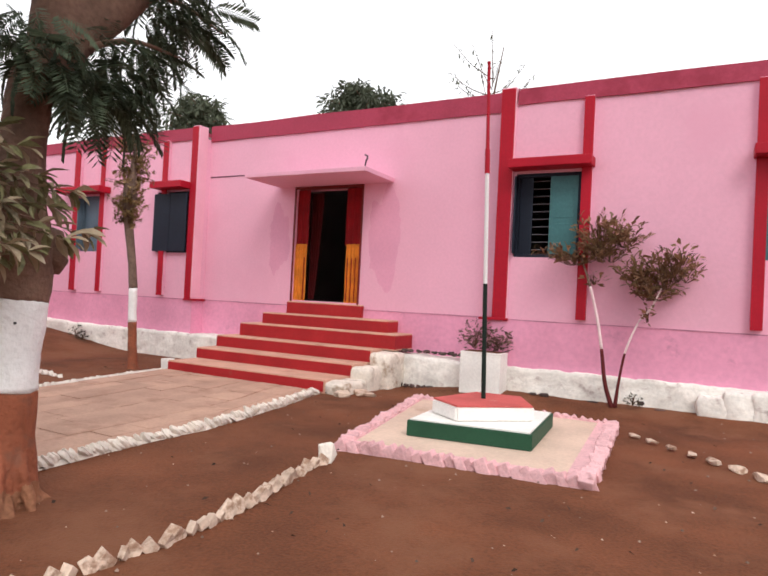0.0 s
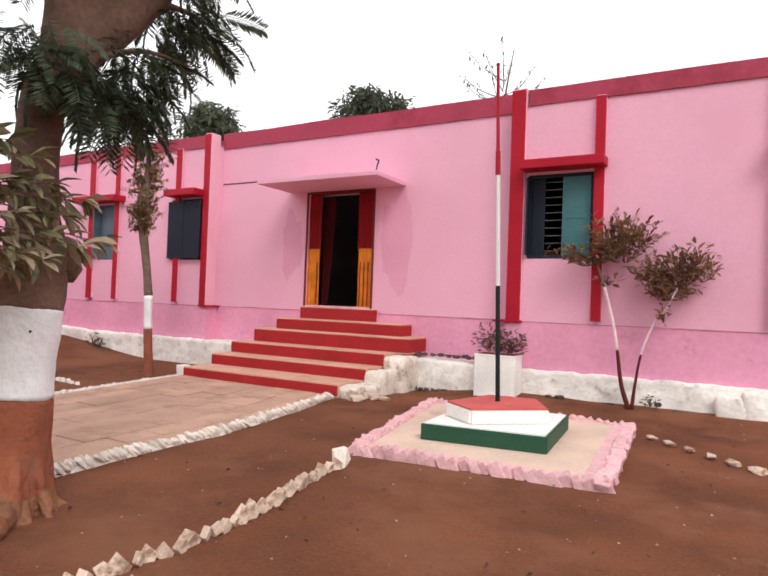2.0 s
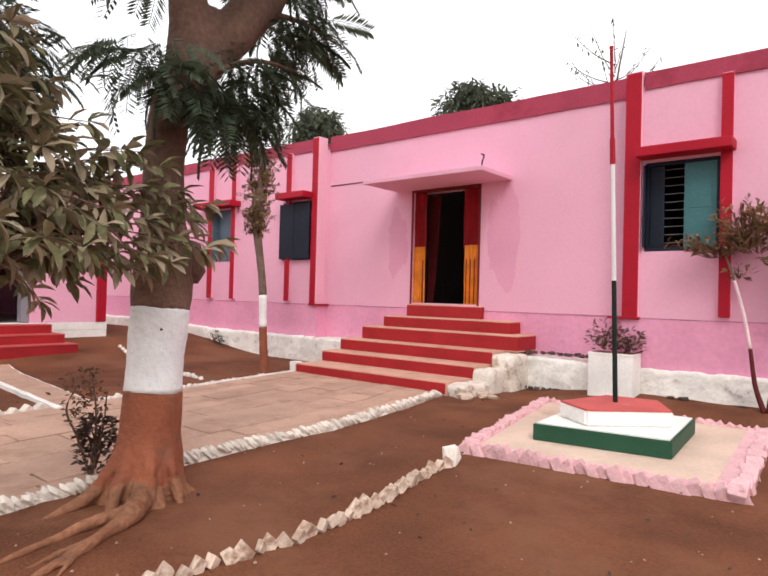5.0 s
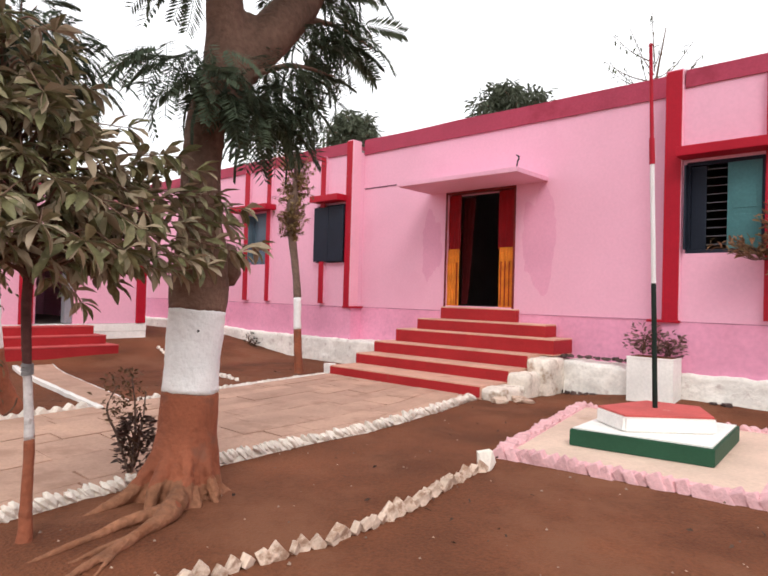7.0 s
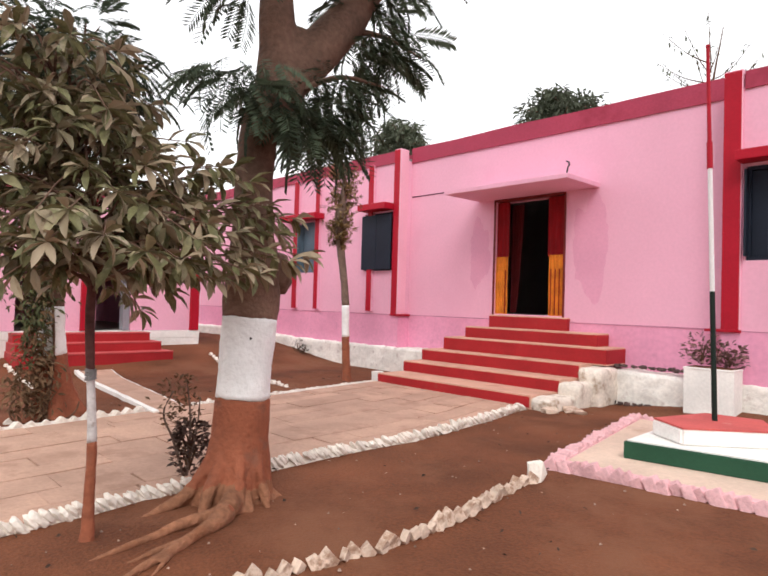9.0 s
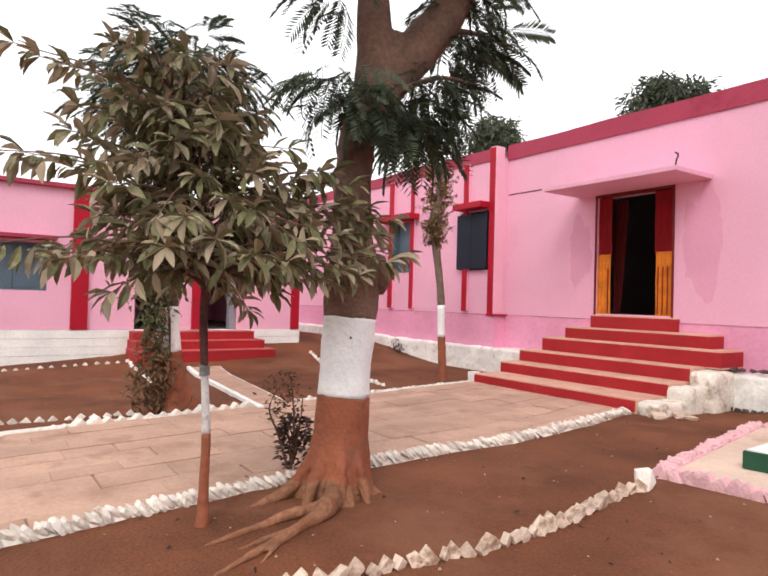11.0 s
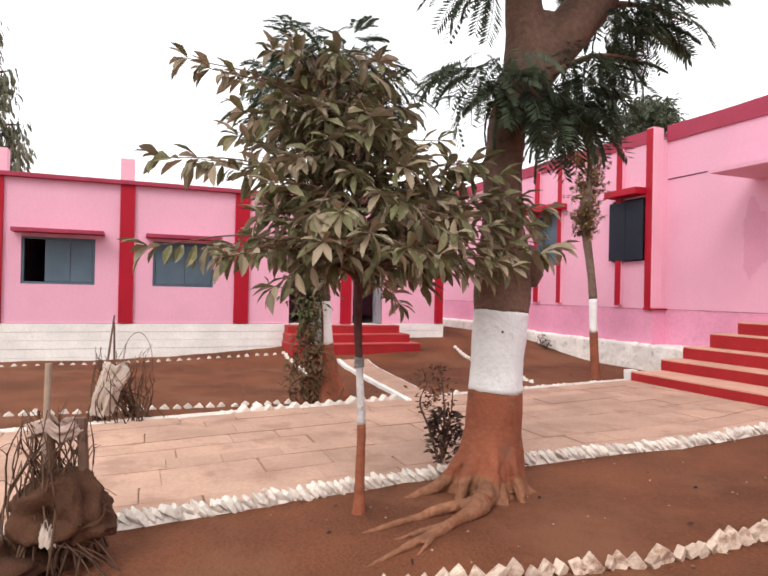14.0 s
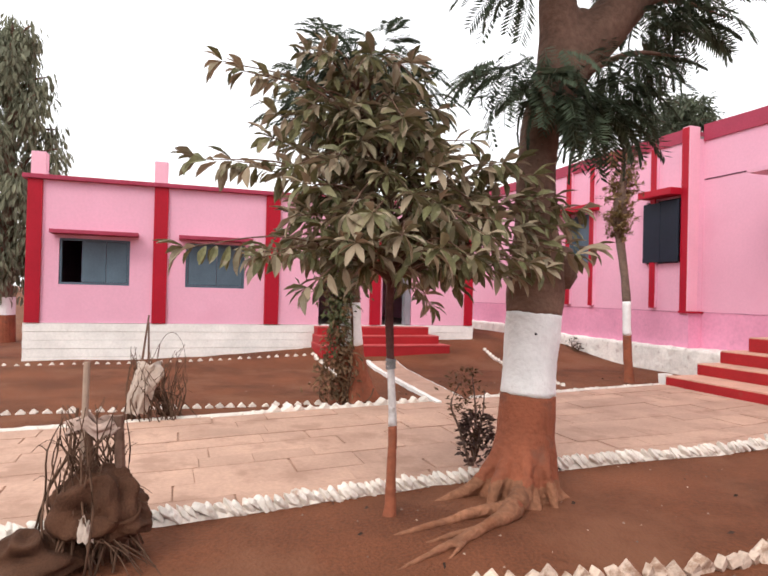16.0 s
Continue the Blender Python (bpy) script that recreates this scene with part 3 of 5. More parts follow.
for i, lean in enumerate((28, 26, 42, 22)):
    brick_row(pad, PC[i], PC[(i + 1) % 4], SETBRICK, 0.088, lean, 0.018, 90 + i, 0.95, slant=9)
    (xa, ya), (xb, yb) = PC[i], PC[(i + 1) % 4]
    ox, oy = (yb - ya), -(xb - xa)
    ln = math.hypot(ox, oy)
    ox, oy = ox / ln, oy / ln
    w = (0.09, 0.17, 0.07, 0.08)[i]
    rim = [(xa - w * ox, ya - w * oy), (xb - w * ox, yb - w * oy), (xb + 0.03 * ox, yb + 0.03 * oy), (xa + 0.03 * ox, ya + 0.03 * oy)]
    part("rim", prism(list(reversed(rim)), -0.04, 0.06 + 0.002 * i, 0.01), PINKSTONE, pad, "worn pink limewashed rim")
T1 = [(-2.54, 5.2), (-1.4, 5.36), (-1.5, 6.6), (-2.62, 6.5)]
T2 = [(-2.5, 5.66), (-2.12, 5.36), (-1.52, 5.9), (-1.8, 6.46), (-2.3, 6.4)]
pb = thing("flag_plinth", "two-tier white flag plinth with green sides and red top", "plinth")
lowt = part("lower_tier", prism(T1, 0.05, 0.215, 0.02), CLEANWHITE, pb)
grow = lambda c, k: [(sum(p[0] for p in c) / len(c) + (x - sum(p[0] for p in c) / len(c)) * k, sum(p[1] for p in c) / len(c) + (y - sum(p[1] for p in c) / len(c)) * k) for x, y in c]
part("green_side", prism(grow(T1, 1.006), 0.056, 0.203, 0.006), GREEN, lowt, "green painted sides")
upt = part("upper_tier", prism(T2, 0.21, 0.36, 0.022), CLEANWHITE, pb)
part("red_top", prism(grow(T2, 0.97), 0.35, 0.366, 0.004), surface("faded_red_top", (0.55, 0.11, 0.10), 0.7, 0.12, 3, 30, 0.15, (0.6, 0.3, 0.26), 4, 0.62), upt, "faded red painted top")


def rod(p, q, r0, r1, seg=12):
    bm = bmesh.new()
    p, q = Vector(p), Vector(q)
    m = Matrix.Translation((p + q) / 2) @ (q - p).to_track_quat("Z", "Y").to_matrix().to_4x4()
    bmesh.ops.create_cone(bm, cap_ends=True, segments=seg, radius1=r0, radius2=r1, depth=(q - p).length, matrix=m)
    return bm


POLEWHITE = surface("white_pole_paint", (0.78, 0.76, 0.76), 0.45, 0.05)
pole = thing("flagpole", "slim bare flagpole painted green, white and red", "flagpole")
pt = lambda z: (-2.075 - 0.032 * (z - 0.36), 6.0, z)
part("green_section", rod(pt(0.355), pt(1.54), 0.024, 0.023), surface("dark_green_paint", (0.006, 0.015, 0.011), 0.45, 0.1), pole, "dark green painted lower length")
part("white_section", rod(pt(1.54), pt(2.68), 0.022, 0.021), POLEWHITE, pole, "white painted middle length")
part("red_section", rod(pt(2.68), pt(3.83), 0.02, 0.016), RED, pole, "red painted upper length")
part("collar", rod(pt(2.68), pt(2.93), 0.027, 0.026), RED, pole, "red pipe collar")
part("cap", rod(pt(3.83), pt(3.85), 0.02, 0.018), RED, pole)

# ---- paved walk and its edging ----
near = lambda y: -3.9 - 0.145 * y + 0.2 * sm(y, 2.6, 4.7) * (1 - 0.5 * sm(y, 5.7, 7.0)) - 0.09 * sm(-y, 0.0, 1.2)
far = lambda y: -6.62 - 0.16 * y
walkway = thing("paved_walk", "wide walk of dusty rough stone slabs leading to the steps", "pavement", kind="structure")
ys = list(np.linspace(-7, 7.08, 40))
pv = [(near(y), y, 0.006) for y in ys] + [(far(y), y, 0.006) for y in ys]
part("bedding", mesh("bedding", pv, [(i, i + 1, 41 + i, 40 + i) for i in range(39)], JOINT), None, walkway)
R = random.Random(11)
across = [0.0, 0.09, 0.2, 0.34, 0.43, 0.56, 0.66, 0.79, 0.88, 1.0]
wavy = lambda c, v: near(v) + (far(v) - near(v)) * across[c] + (0.0 if c in (0, 9) else 0.035 * noise.noise((v * 0.9, c * 7.3, 0)) + 0.012 * noise.noise((v * 4, c * 3.1, 5)))
for c in range(9):
    y = -7.0 - R.uniform(0, 0.6)
    while y < 7.04:
        y2 = min(y + R.choice((R.uniform(0.4, 0.8), R.uniform(0.7, 1.3))), 7.05)
        if y2 - y > 0.12 and y2 > -6.9:
            y0, g = max(y, -7.0), R.choice((0.0008, 0.001, 0.0015, 0.007))
            sk = R.uniform(-0.03, 0.03)
            vs6 = [y0 + g + (y2 - y0 - 2 * g) * k / 5 for k in range(6)]
            cs = [(wavy(c, v) - g, v) for v in vs6] + [(wavy(c + 1, v) + g, v + sk * (k in (0, 5)) * 0.3) for k, v in reversed(list(enumerate(vs6)))]
            part("slab", prism(list(reversed(cs)), -0.03, 0.022 + R.uniform(-0.005, 0.004), 0.0035), SLAB, walkway)
        y = y2
edge_near = thing("brick_edging", "row of leaning whitewashed bricks along the walk", "edging", "edgings of the walk")
for y0 in np.arange(-2.0, 6.9, 0.45):
    brick_row(edge_near, (near(y0) + 0.03, y0), (near(y0 + 0.41) + 0.03, y0 + 0.41), WLEAN, 0.047, 42, 0.028, int(y0 * 10) + 200, 0.88, "stone", 24)
bank, bf = [], []
for i, yb in enumerate(np.linspace(-2.05, 7.02, 150)):
    j = [0.022 * noise.noise((yb * 9, k, 4)) for k in range(4)]
    xb = near(yb) + 0.03
    bank += [(xb - 0.055 + j[0], yb, 0.0), (xb - 0.035 + j[1], yb, 0.02 + j[2]), (xb + 0.015 + j[3], yb, 0.015 + j[0]), (xb + 0.03 + j[2], yb, -0.02)]
for i in range(149):
    for k in range(3):
        bf.append((i * 4 + k, i * 4 + k + 1, i * 4 + k + 5, i * 4 + k + 4))
part("mortar", mesh("mortar", bank, bf, PALESTONE, True), None, edge_near, "whitewashed mortar bank under the stones")
edge_far = thing("brick_edging", "sawtooth row of whitewashed bricks along the far side of the walk", "edging", "edgings of the walk")
brick_row(edge_far, (far(-3.5) - 0.05, -3.5), (far(0.9) - 0.05, 0.9), WBRICK, 0.11, 45, -0.022, 31, 0.75, slant=8)
brick_row(edge_far, (far(0.9) - 0.05, 0.9), (far(2.75) - 0.05, 2.75), WBRICK, 0.14, 45, 0.005, 33, 0.95, slant=8)
brick_row(edge_far, (far(3.5) - 0.05, 3.5), (far(7.0) - 0.05, 7.0), WBRICK, 0.11, 45, -0.01, 32, 0.75, slant=15)

for ya, yb in ((-3.5, 2.75), (3.5, 7.0)):
    fb = []
    for yy in np.linspace(ya, yb, 60):
        xe, j = far(yy) - 0.02, 0.012 * noise.noise((yy * 7, 2, 9))
        fb += [(xe - 0.09, yy, -0.01), (xe - 0.07 + j, yy, 0.035 + j), (xe + 0.01 + j, yy, 0.034), (xe + 0.025 + j, yy, 0.0)]
    part("mortar", mesh("mortar", fb, [(a * 4 + k, a * 4 + k + 1, a * 4 + k + 5, a * 4 + k + 4) for a in range(59) for k in range(3)], PALESTONE, True), None, edge_far, "whitewashed mortar under the bricks")

# branch walk to the annex
branch = thing("side_walk", "narrow paved walk to the annex with whitewashed kerbs", "pavement", kind="structure")
N = 24
bl = [(-6.95 - 4.0 * i / N, 2.9 + 0.34 * i / N) for i in range(N + 1)]
brr = [(-7.3 - 3.65 * i / N, 3.38 + 0.42 * i / N) for i in range(N + 1)]
part("paving", mesh("paving", [(x, y, gz(x, y) + 0.018) for x, y in bl] + [(x, y, gz(x, y) + 0.018) for x, y in brr], [(i, i + 1, N + 2 + i, N + 1 + i) for i in range(N)], SLAB), None, branch)


def kerb(line, w, h):
    vs, fs = [], []
    for i, (x, y) in enumerate(line):
        z = gz(x, y)
        j = 0.012 * noise.noise((x * 4, y * 4, 1))
        vs += [(x, y - w / 2 + j, z - 0.03), (x, y - w / 2 + j, z + h + j), (x, y + w / 2, z + h - j), (x, y + w / 2, z - 0.03)]
    for i in range(len(line) - 1):
        for k in range(3):
            a = i * 4 + k
            fs.append((a, a + 1, a + 5, a + 4))
    fs += [(0, 1, 2, 3), tuple(len(vs) - 4 + k for k in range(4))]
    return mesh("kerb", vs, fs, CLEANWHITE)


part("kerb", kerb(bl, 0.07, 0.04), None, branch)
part("kerb", kerb(brr, 0.022, 0.018), None, branch)

# ---- loose stone and brick rows that mark out the beds ----
row = thing("stone_row", "row of half-buried whitewashed stones set in bare earth", "stone row", "stone rows in the yard")
R = random.Random(21)
ROWKINDS = [from_bm("stone", box(-0.062, 0.062, -0.045, 0.045, -0.062, 0.062, 0.007, 0.018, 320 + k), ROWSTONE) for k in range(7)]
y = 0.8
while y < 4.1:
    xr = -2.64 + 0.12 * sm(y, 1.2, 2.4) - 0.22 * sm(y, 2.4, 4.2)
    k = R.choice((R.uniform(0.45, 0.6), R.uniform(0.6, 0.8)))
    ob = new("stone", R.choice(ROWKINDS))
    ob.matrix_basis = pose(xr + R.uniform(-0.018, 0.018), y, 0.014 + R.uniform(-0.01, 0.01), 0, 0, 90 + R.uniform(-24, 24)) @ pose(0, 0, 0, R.uniform(-14, 14), -40 + R.uniform(-14, 14), 0) @ Matrix.Diagonal((k, k, k * R.uniform(0.85, 1.1), 1))
    ob.parent = row
    y += 0.142 * k
lump(row, "pale", -2.74, 4.14, 0.06, 0.1, 0.09, 0.12, 30, rnd=R)
row = thing("stone_row", "row of scattered whitewashed stones beside the flag platform", "stone row", "stone rows in the yard")
for i in range(14):
    u = i / 13
    s = R.uniform(0.05, 0.07) + 0.07 * u
    lump(row, "row", -0.72 + 2.4 * u, 7.0 - 2.3 * u, 0.015, s * 1.35, s * 0.7, s * 0.5, R.uniform(110, 160), rnd=R)
for (a, b, lab, st, sc) in (((-7.4, -4.0), (-7.35, 1.5), "sawtooth row of whitewashed bricks edging a bed", 0.125, 0.62),
                            ((-11.75, -4.5), (-11.75, 2.4), "distant row of whitewashed bricks before the annex", 0.17, 0.5),
                            ((-11.75, 2.4), (-8.2, 2.3), "row of whitewashed bricks across the bed", 0.2, 0.6),
                            ((-8.1, 5.45), (-11.6, 6.0), "thin row of whitewashed bricks in bare earth", 0.15, 0.65)):
    rw = thing("brick_row", lab, "brick row", "brick rows round the beds")
    brick_row(rw, a, b, WBRICK, st, 45, -0.012, int(-a[0] * 10), sc, slant=6)

# ---- pebbles and litter on the earth ----
pv, pf = [], []
R = random.Random(77)
for i in range(420):
    x, y = R.uniform(-9, 2.5), R.uniform(0.6, 8.3)
    if far(y) < x < near(y):
        continue
    s, z = R.uniform(0.004, 0.014), gz(x, y)
    b = len(pv)
    pv += [(x + s, y, z), (x, y + s, z), (x - s, y, z), (x, y - s, z), (x, y, z + s)]
    pf += [(b, b + 1, b + 4), (b + 1, b + 2, b + 4), (b + 2, b + 3, b + 4), (b + 3, b, b + 4)]
tagged(part("pebbles", mesh("pebbles", pv, pf, surface("pale_grit", (0.4, 0.28, 0.22), 0.9, 0.2, 8, 40, 0.2, rand=0.5))), "scattered pale pebbles and grit on the earth", "pebbles", kind="stuff")

cv, cf = [], []
for i in range(60):
    x, y = R.uniform(-4.2, 1.6), R.uniform(0.3, 6.5)
    if x < near(y) + 0.1:
        continue
    s, z = R.uniform(0.003, 0.009), gz(x, y)
    b = len(cv)
    cv += [(x + s * 1.6, y, z), (x, y + s, z), (x - s, y + 0.004, z), (x, y - s, z), (x, y, z + s * 0.8)]
    cf += [(b, b + 1, b + 4), (b + 1, b + 2, b + 4), (b + 2, b + 3, b + 4), (b + 3, b, b + 4)]
tagged(part("lime_chips", mesh("lime_chips", cv, cf, ROWSTONE)), "small white limewash chips scattered on the earth", "chips", kind="stuff")

dv, df = [], []
for i in range(260):
    x, y = R.uniform(-9, 2.5), R.uniform(0.8, 8.0)
    if far(y) < x < near(y) and R.random() < 0.8:
        continue
    z, a, ln, w = gz(x, y) + 0.012, R.uniform(0, 6.28), R.uniform(0.01, 0.035), R.uniform(0.004, 0.012)
    c, sn, b = math.cos(a), math.sin(a), len(dv)
    dv += [(x - c * ln, y - sn * ln, z - 0.008), (x - sn * w, y + c * w, z + 0.006), (x + c * ln, y + sn * ln, z), (x + sn * w, y - c * w, z - 0.008)]
    df += [(b, b + 1, b + 2), (b, b + 2, b + 3)]
tagged(part("leaf_litter", mesh("leaf_litter", dv, df, surface("dead_leaf_bits", (0.07, 0.04, 0.028), 0.9, 0.2, 8, 40, 0.2, rand=0.5))), "small dead leaves and twig bits on the earth", "litter", kind="stuff")

# ---- trees and plants ----
BARK = surface("brown_bark", (0.165, 0.095, 0.068), 0.8, 0.3, 3, 26, 0.7, (0.23, 0.145, 0.11), 2.2, 0.58)
REDOXIDE = surface("red_oxide_tree_paint", (0.265, 0.083, 0.043), 0.8, 0.2, 4, 28, 0.7, (0.2, 0.08, 0.05), 5, 0.55)
TREEWHITE = surface("white_tree_paint", (0.85, 0.845, 0.84), 0.8, 0.07, 4, 24, 0.6, (0.4, 0.36, 0.34), 9, 0.66)
GREYBARK = surface("grey_brown_bark", (0.17, 0.115, 0.09), 0.9, 0.25, 6, 30, 0.8)
FROND = surface("dark_feathery_leaf", (0.084, 0.112, 0.072), 0.6, 0.25, 3, 40, 0.0, rand=0.3, thin=0.3)
DUSTY = surface("dusty_olive_leaf", (0.135, 0.13, 0.062), 0.5, 0.35, 5, 40, 0.0, (0.4, 0.32, 0.26), 7, 0.57, rand=0.5, thin=0.16, mottle=(0.38, 0.3, 0.205))
FARLEAF = surface("far_green_leaf", (0.10, 0.115, 0.075), 0.65, 0.25, 2, 30, 0.0, rand=0.3, thin=0.3)
DRYLEAF = surface("dry_brown_leaf", (0.17, 0.10, 0.055), 0.75, 0.3, 5, 40, 0.0, rand=0.35, thin=0.2)
SHRUBLEAF = surface("purple_brown_leaf", (0.3, 0.16, 0.09), 0.65, 0.3, 5, 40, 0.0, (0.2, 0.16, 0.07), 6, 0.5, rand=0.35, thin=0.25)
TWIG = surface("dry_twig", (0.11, 0.06, 0.038), 0.9, 0.3, 8, 40, 0.3)


def spline(pts, n):
    """A smooth line through points (x, y, z, radius)."""
    p = [np.array(q, float) for q in pts]
    p = [2 * p[0] - p[1]] + p + [2 * p[-1] - p[-2]]
    out = []
    for i in range(1, len(p) - 2):
        for k in range(n):
            t = k / n
            out.append(0.5 * (2 * p[i] + (p[i + 1] - p[i - 1]) * t + (2 * p[i - 1] - 5 * p[i] + 4 * p[i + 1] - p[i + 2]) * t * t + (3 * p[i] - p[i - 1] - 3 * p[i + 1] + p[i + 2]) * t ** 3))
    return out + [p[-2]]


def tube(pts, seg=12, n=6, rough=0.0, freq=3.0, flare=None):
    """Rings of vertices along a tapering, slightly knobbly line."""
    line = spline(pts, n)
    rings = []
    for i, q in enumerate(line):
        d = Vector((line[min(i + 1, len(line) - 1)] - line[max(i - 1, 0)])[:3]).normalized()
        a = d.orthogonal() if abs(d.z) < 0.9 else d.cross(Vector((0, 1, 0)))
        a.normalize()
        b = d.cross(a)
        ring = []
        for k in range(seg):
            w = 2 * math.pi * k / seg
            v = a * math.cos(w) + b * math.sin(w)
            r = max(0.0015, q[3])
            o = Vector(q[:3])
            if rough:
                r *= 1 + rough * noise.noise((o + v * r) * freq) + rough * 0.4 * noise.noise((o + v * r) * freq * 4)
            if flare:
                r *= 1 + flare(w, q[2])
            ring.append(o + v * r)
        rings.append(ring)
    return rings


def skin(rings, verts, faces):
    base, seg = len(verts), len(rings[0])
    for r in rings:
        verts += [tuple(v) for v in r]
    for i in range(len(rings) - 1):
        for k in range(seg):
            a, b = base + i * seg + k, base + i * seg + (k + 1) % seg
            faces.append((a, b, b + seg, a + seg))
    faces.append(tuple(base + (len(rings) - 1) * seg + k for k in range(seg)))
    faces.append(tuple(base + seg - 1 - k for k in range(seg)))


def tubes(name, lines, mat, seg=8, n=5, rough=0.0, freq=3.0):
    v, f = [], []
    for pts in lines:
        skin(tube(pts, seg, n, rough, freq), v, f)
    return mesh(name, v, f, mat, True)


def fused(name, pieces, mats, voxel, rounds, which=None):
    """Joins closed tubes of rings into one smooth skin, as wood grows together."""
    v, f = [], []
    for r in pieces:
        skin(r, v, f)
    ob = new(name, mesh(name, v, f, mats[0], True))
    md = ob.modifiers.new("join", "REMESH")
    md.mode, md.voxel_size = "VOXEL", voxel
    sm2 = ob.modifiers.new("even", "SMOOTH")
    sm2.factor, sm2.iterations = 0.5, rounds
    me = bpy.data.meshes.new_from_object(ob.evaluated_get(bpy.context.evaluated_depsgraph_get()))
    bpy.data.objects.remove(ob)
    me.materials.clear()
    for m in mats:
        me.materials.append(m)
    for p in me.polygons:
        p.use_smooth = True
        p.material_index = which(p.center) if which else 0
    return me


def banded_trunk(parent, rings, bands):
    """Splits one trunk by height into painted and bare lengths: (name, z from, z to, material, label)."""
    mean = [sum(v.z for v in r) / len(r) for r in rings]
    for _, lo, hi, _, _ in bands:
        for i, z in enumerate(mean[:-1]):
            if i and z <= hi < mean[i + 1]:
                gap = min(0.02, 0.45 * (z - mean[i - 1]))
                for v in rings[i]:
                    v.z += gap * noise.noise(v * 16) + 0.6 * gap * noise.noise(v * 45)
    for name, lo, hi, mat, label in bands:
        idx = [i for i, z in enumerate(mean) if lo <= z <= hi]
        if not idx or not mat:
            continue
        a, b = max(0, idx[0] - 1), idx[-1]
        v, f = [], []
        skin(rings[a:b + 1], v, f)
        part(name, mesh(name, v, f, mat, True), None, parent, label)


BROAD = (np.array([(0, 0, 0), (.2, .09, .03), (.2, 0, 0), (.2, -.09, .03), (.55, .16, .05), (.55, 0, -.03), (.55, -.16, .05), (.82, .1, -.06), (.82, 0, -.12), (.82, -.1, -.06), (1, 0, -.19)]),
         [(0, 2, 1), (0, 3, 2), (1, 2, 5, 4), (2, 3, 6, 5), (4, 5, 8, 7), (5, 6, 9, 8), (7, 8, 10), (8, 9, 10)])
SMALL = (np.array([(0, 0, 0), (.45, .24, .03), (1, 0, -.04), (.45, -.24, .03)]), [(0, 3, 2, 1)])


def frond_template(pairs, droop, leaf, width, seed):
    """One feathery compound leaf, a metre long, with paired leaflets on a drooping stalk."""
    r = random.Random(seed)
    v, f = [], []
    pos = lambda t: np.array((t * (1 - 0.15 * t), 0.03 * math.sin(3 * t), -droop * t * t))
    for i in range(pairs):
        p, q = pos(0.98 * i / pairs), pos(0.98 * (i + 1) / pairs)
        b = len(v)
        v += [p + (0, .006, 0), p - (0, .006, 0), q - (0, .006, 0), q + (0, .006, 0)]
        f.append((b, b + 1, b + 2, b + 3))
    for i in range(pairs):
        t = 0.1 + 0.9 * i / pairs
        o = pos(t)
        ln = leaf * (0.55 + 0.9 * math.sin(math.pi * min(1, t * 0.85 + 0.08))) * r.uniform(0.85, 1.1)
        for s in (1, -1):
            d = np.array((0.55, s * 0.83, -0.25 - 0.3 * r.random()))
            d /= np.linalg.norm(d)
            w = np.array((0.8, -s * 0.5, 0)) * width
            b = len(v)
            v += [o, o + d * ln * 0.5 + w, o + d * ln, o + d * ln * 0.5 - w]
            f.append((b, b + 1, b + 2, b + 3))
    return np.array(v), f


FRONDS = [frond_template(17, 0.45, 0.25, 0.026, 1), frond_template(15, 0.8, 0.23, 0.029, 2)]


def scatter(name, template, places, mat):
    """One mesh of many leaves: template set at each (place, turn matrix, size)."""
    tv, tf = template
    k, fs, out = len(tv), [], []
    for i, (o, m, s) in enumerate(places):
        out.append(tv @ np.array(m).T * s + np.array(o))
        fs += [tuple(a + i * k for a in f) for f in tf]
    return mesh(name, np.concatenate(out), fs, mat)


def aimed(d, roll=0.0):
    """Turn matrix whose x axis points along d, its flat side upwards."""
    d = Vector(d).normalized()
    side = Vector((0, 0, 1)).cross(d)
    if side.length < 1e-3:
        side = Vector((0, 1, 0))
    side.normalize()
    up = d.cross(side)
    m = Matrix((d, side, up)).transposed()
    return m @ Matrix.Rotation(roll, 3, "X")


def on_ball(r):
    while True:
        v = Vector((r.uniform(-1, 1), r.uniform(-1, 1), r.uniform(-1, 1)))
        if 0.05 < v.length < 1:
            return v


# the large tree with painted bands and spreading roots
big = thing("large_tree", "large tree with feathery leaves and red and white painted trunk", "tree", "painted trees")
BT = [(-3.86, 2.12, -0.1, 0.29), (-3.86, 2.13, 0.03, 0.255), (-3.86, 2.15, 0.15, 0.222), (-3.86, 2.17, 0.36, 0.2), (-3.86, 2.185, 0.66, 0.187), (-3.86, 2.205, 0.95, 0.186), (-3.86, 2.22, 1.21, 0.192), (-3.87, 2.235, 1.36, 0.198), (-3.86, 2.24, 1.55, 0.186), (-3.86, 2.22, 1.8, 0.15),
      (-3.86, 2.215, 2.15, 0.132), (-3.86, 2.24, 2.5, 0.135), (-3.86, 2.33, 2.75, 0.148), (-3.86, 2.4, 2.95, 0.155), (-3.86, 2.46, 3.12, 0.14), (-3.86, 2.5, 3.22, 0.1), (-3.86, 2.5, 3.26, 0.03)]
lobes = lambda w, z: 0.2 * (1 - sm(z, 0.0, 0.45)) * (0.5 + 0.5 * math.sin(w * 5 + 0.6)) if z < 0.45 else 0.0
rings = tube(BT, 40, 10, 0.06, 5.0, lobes)
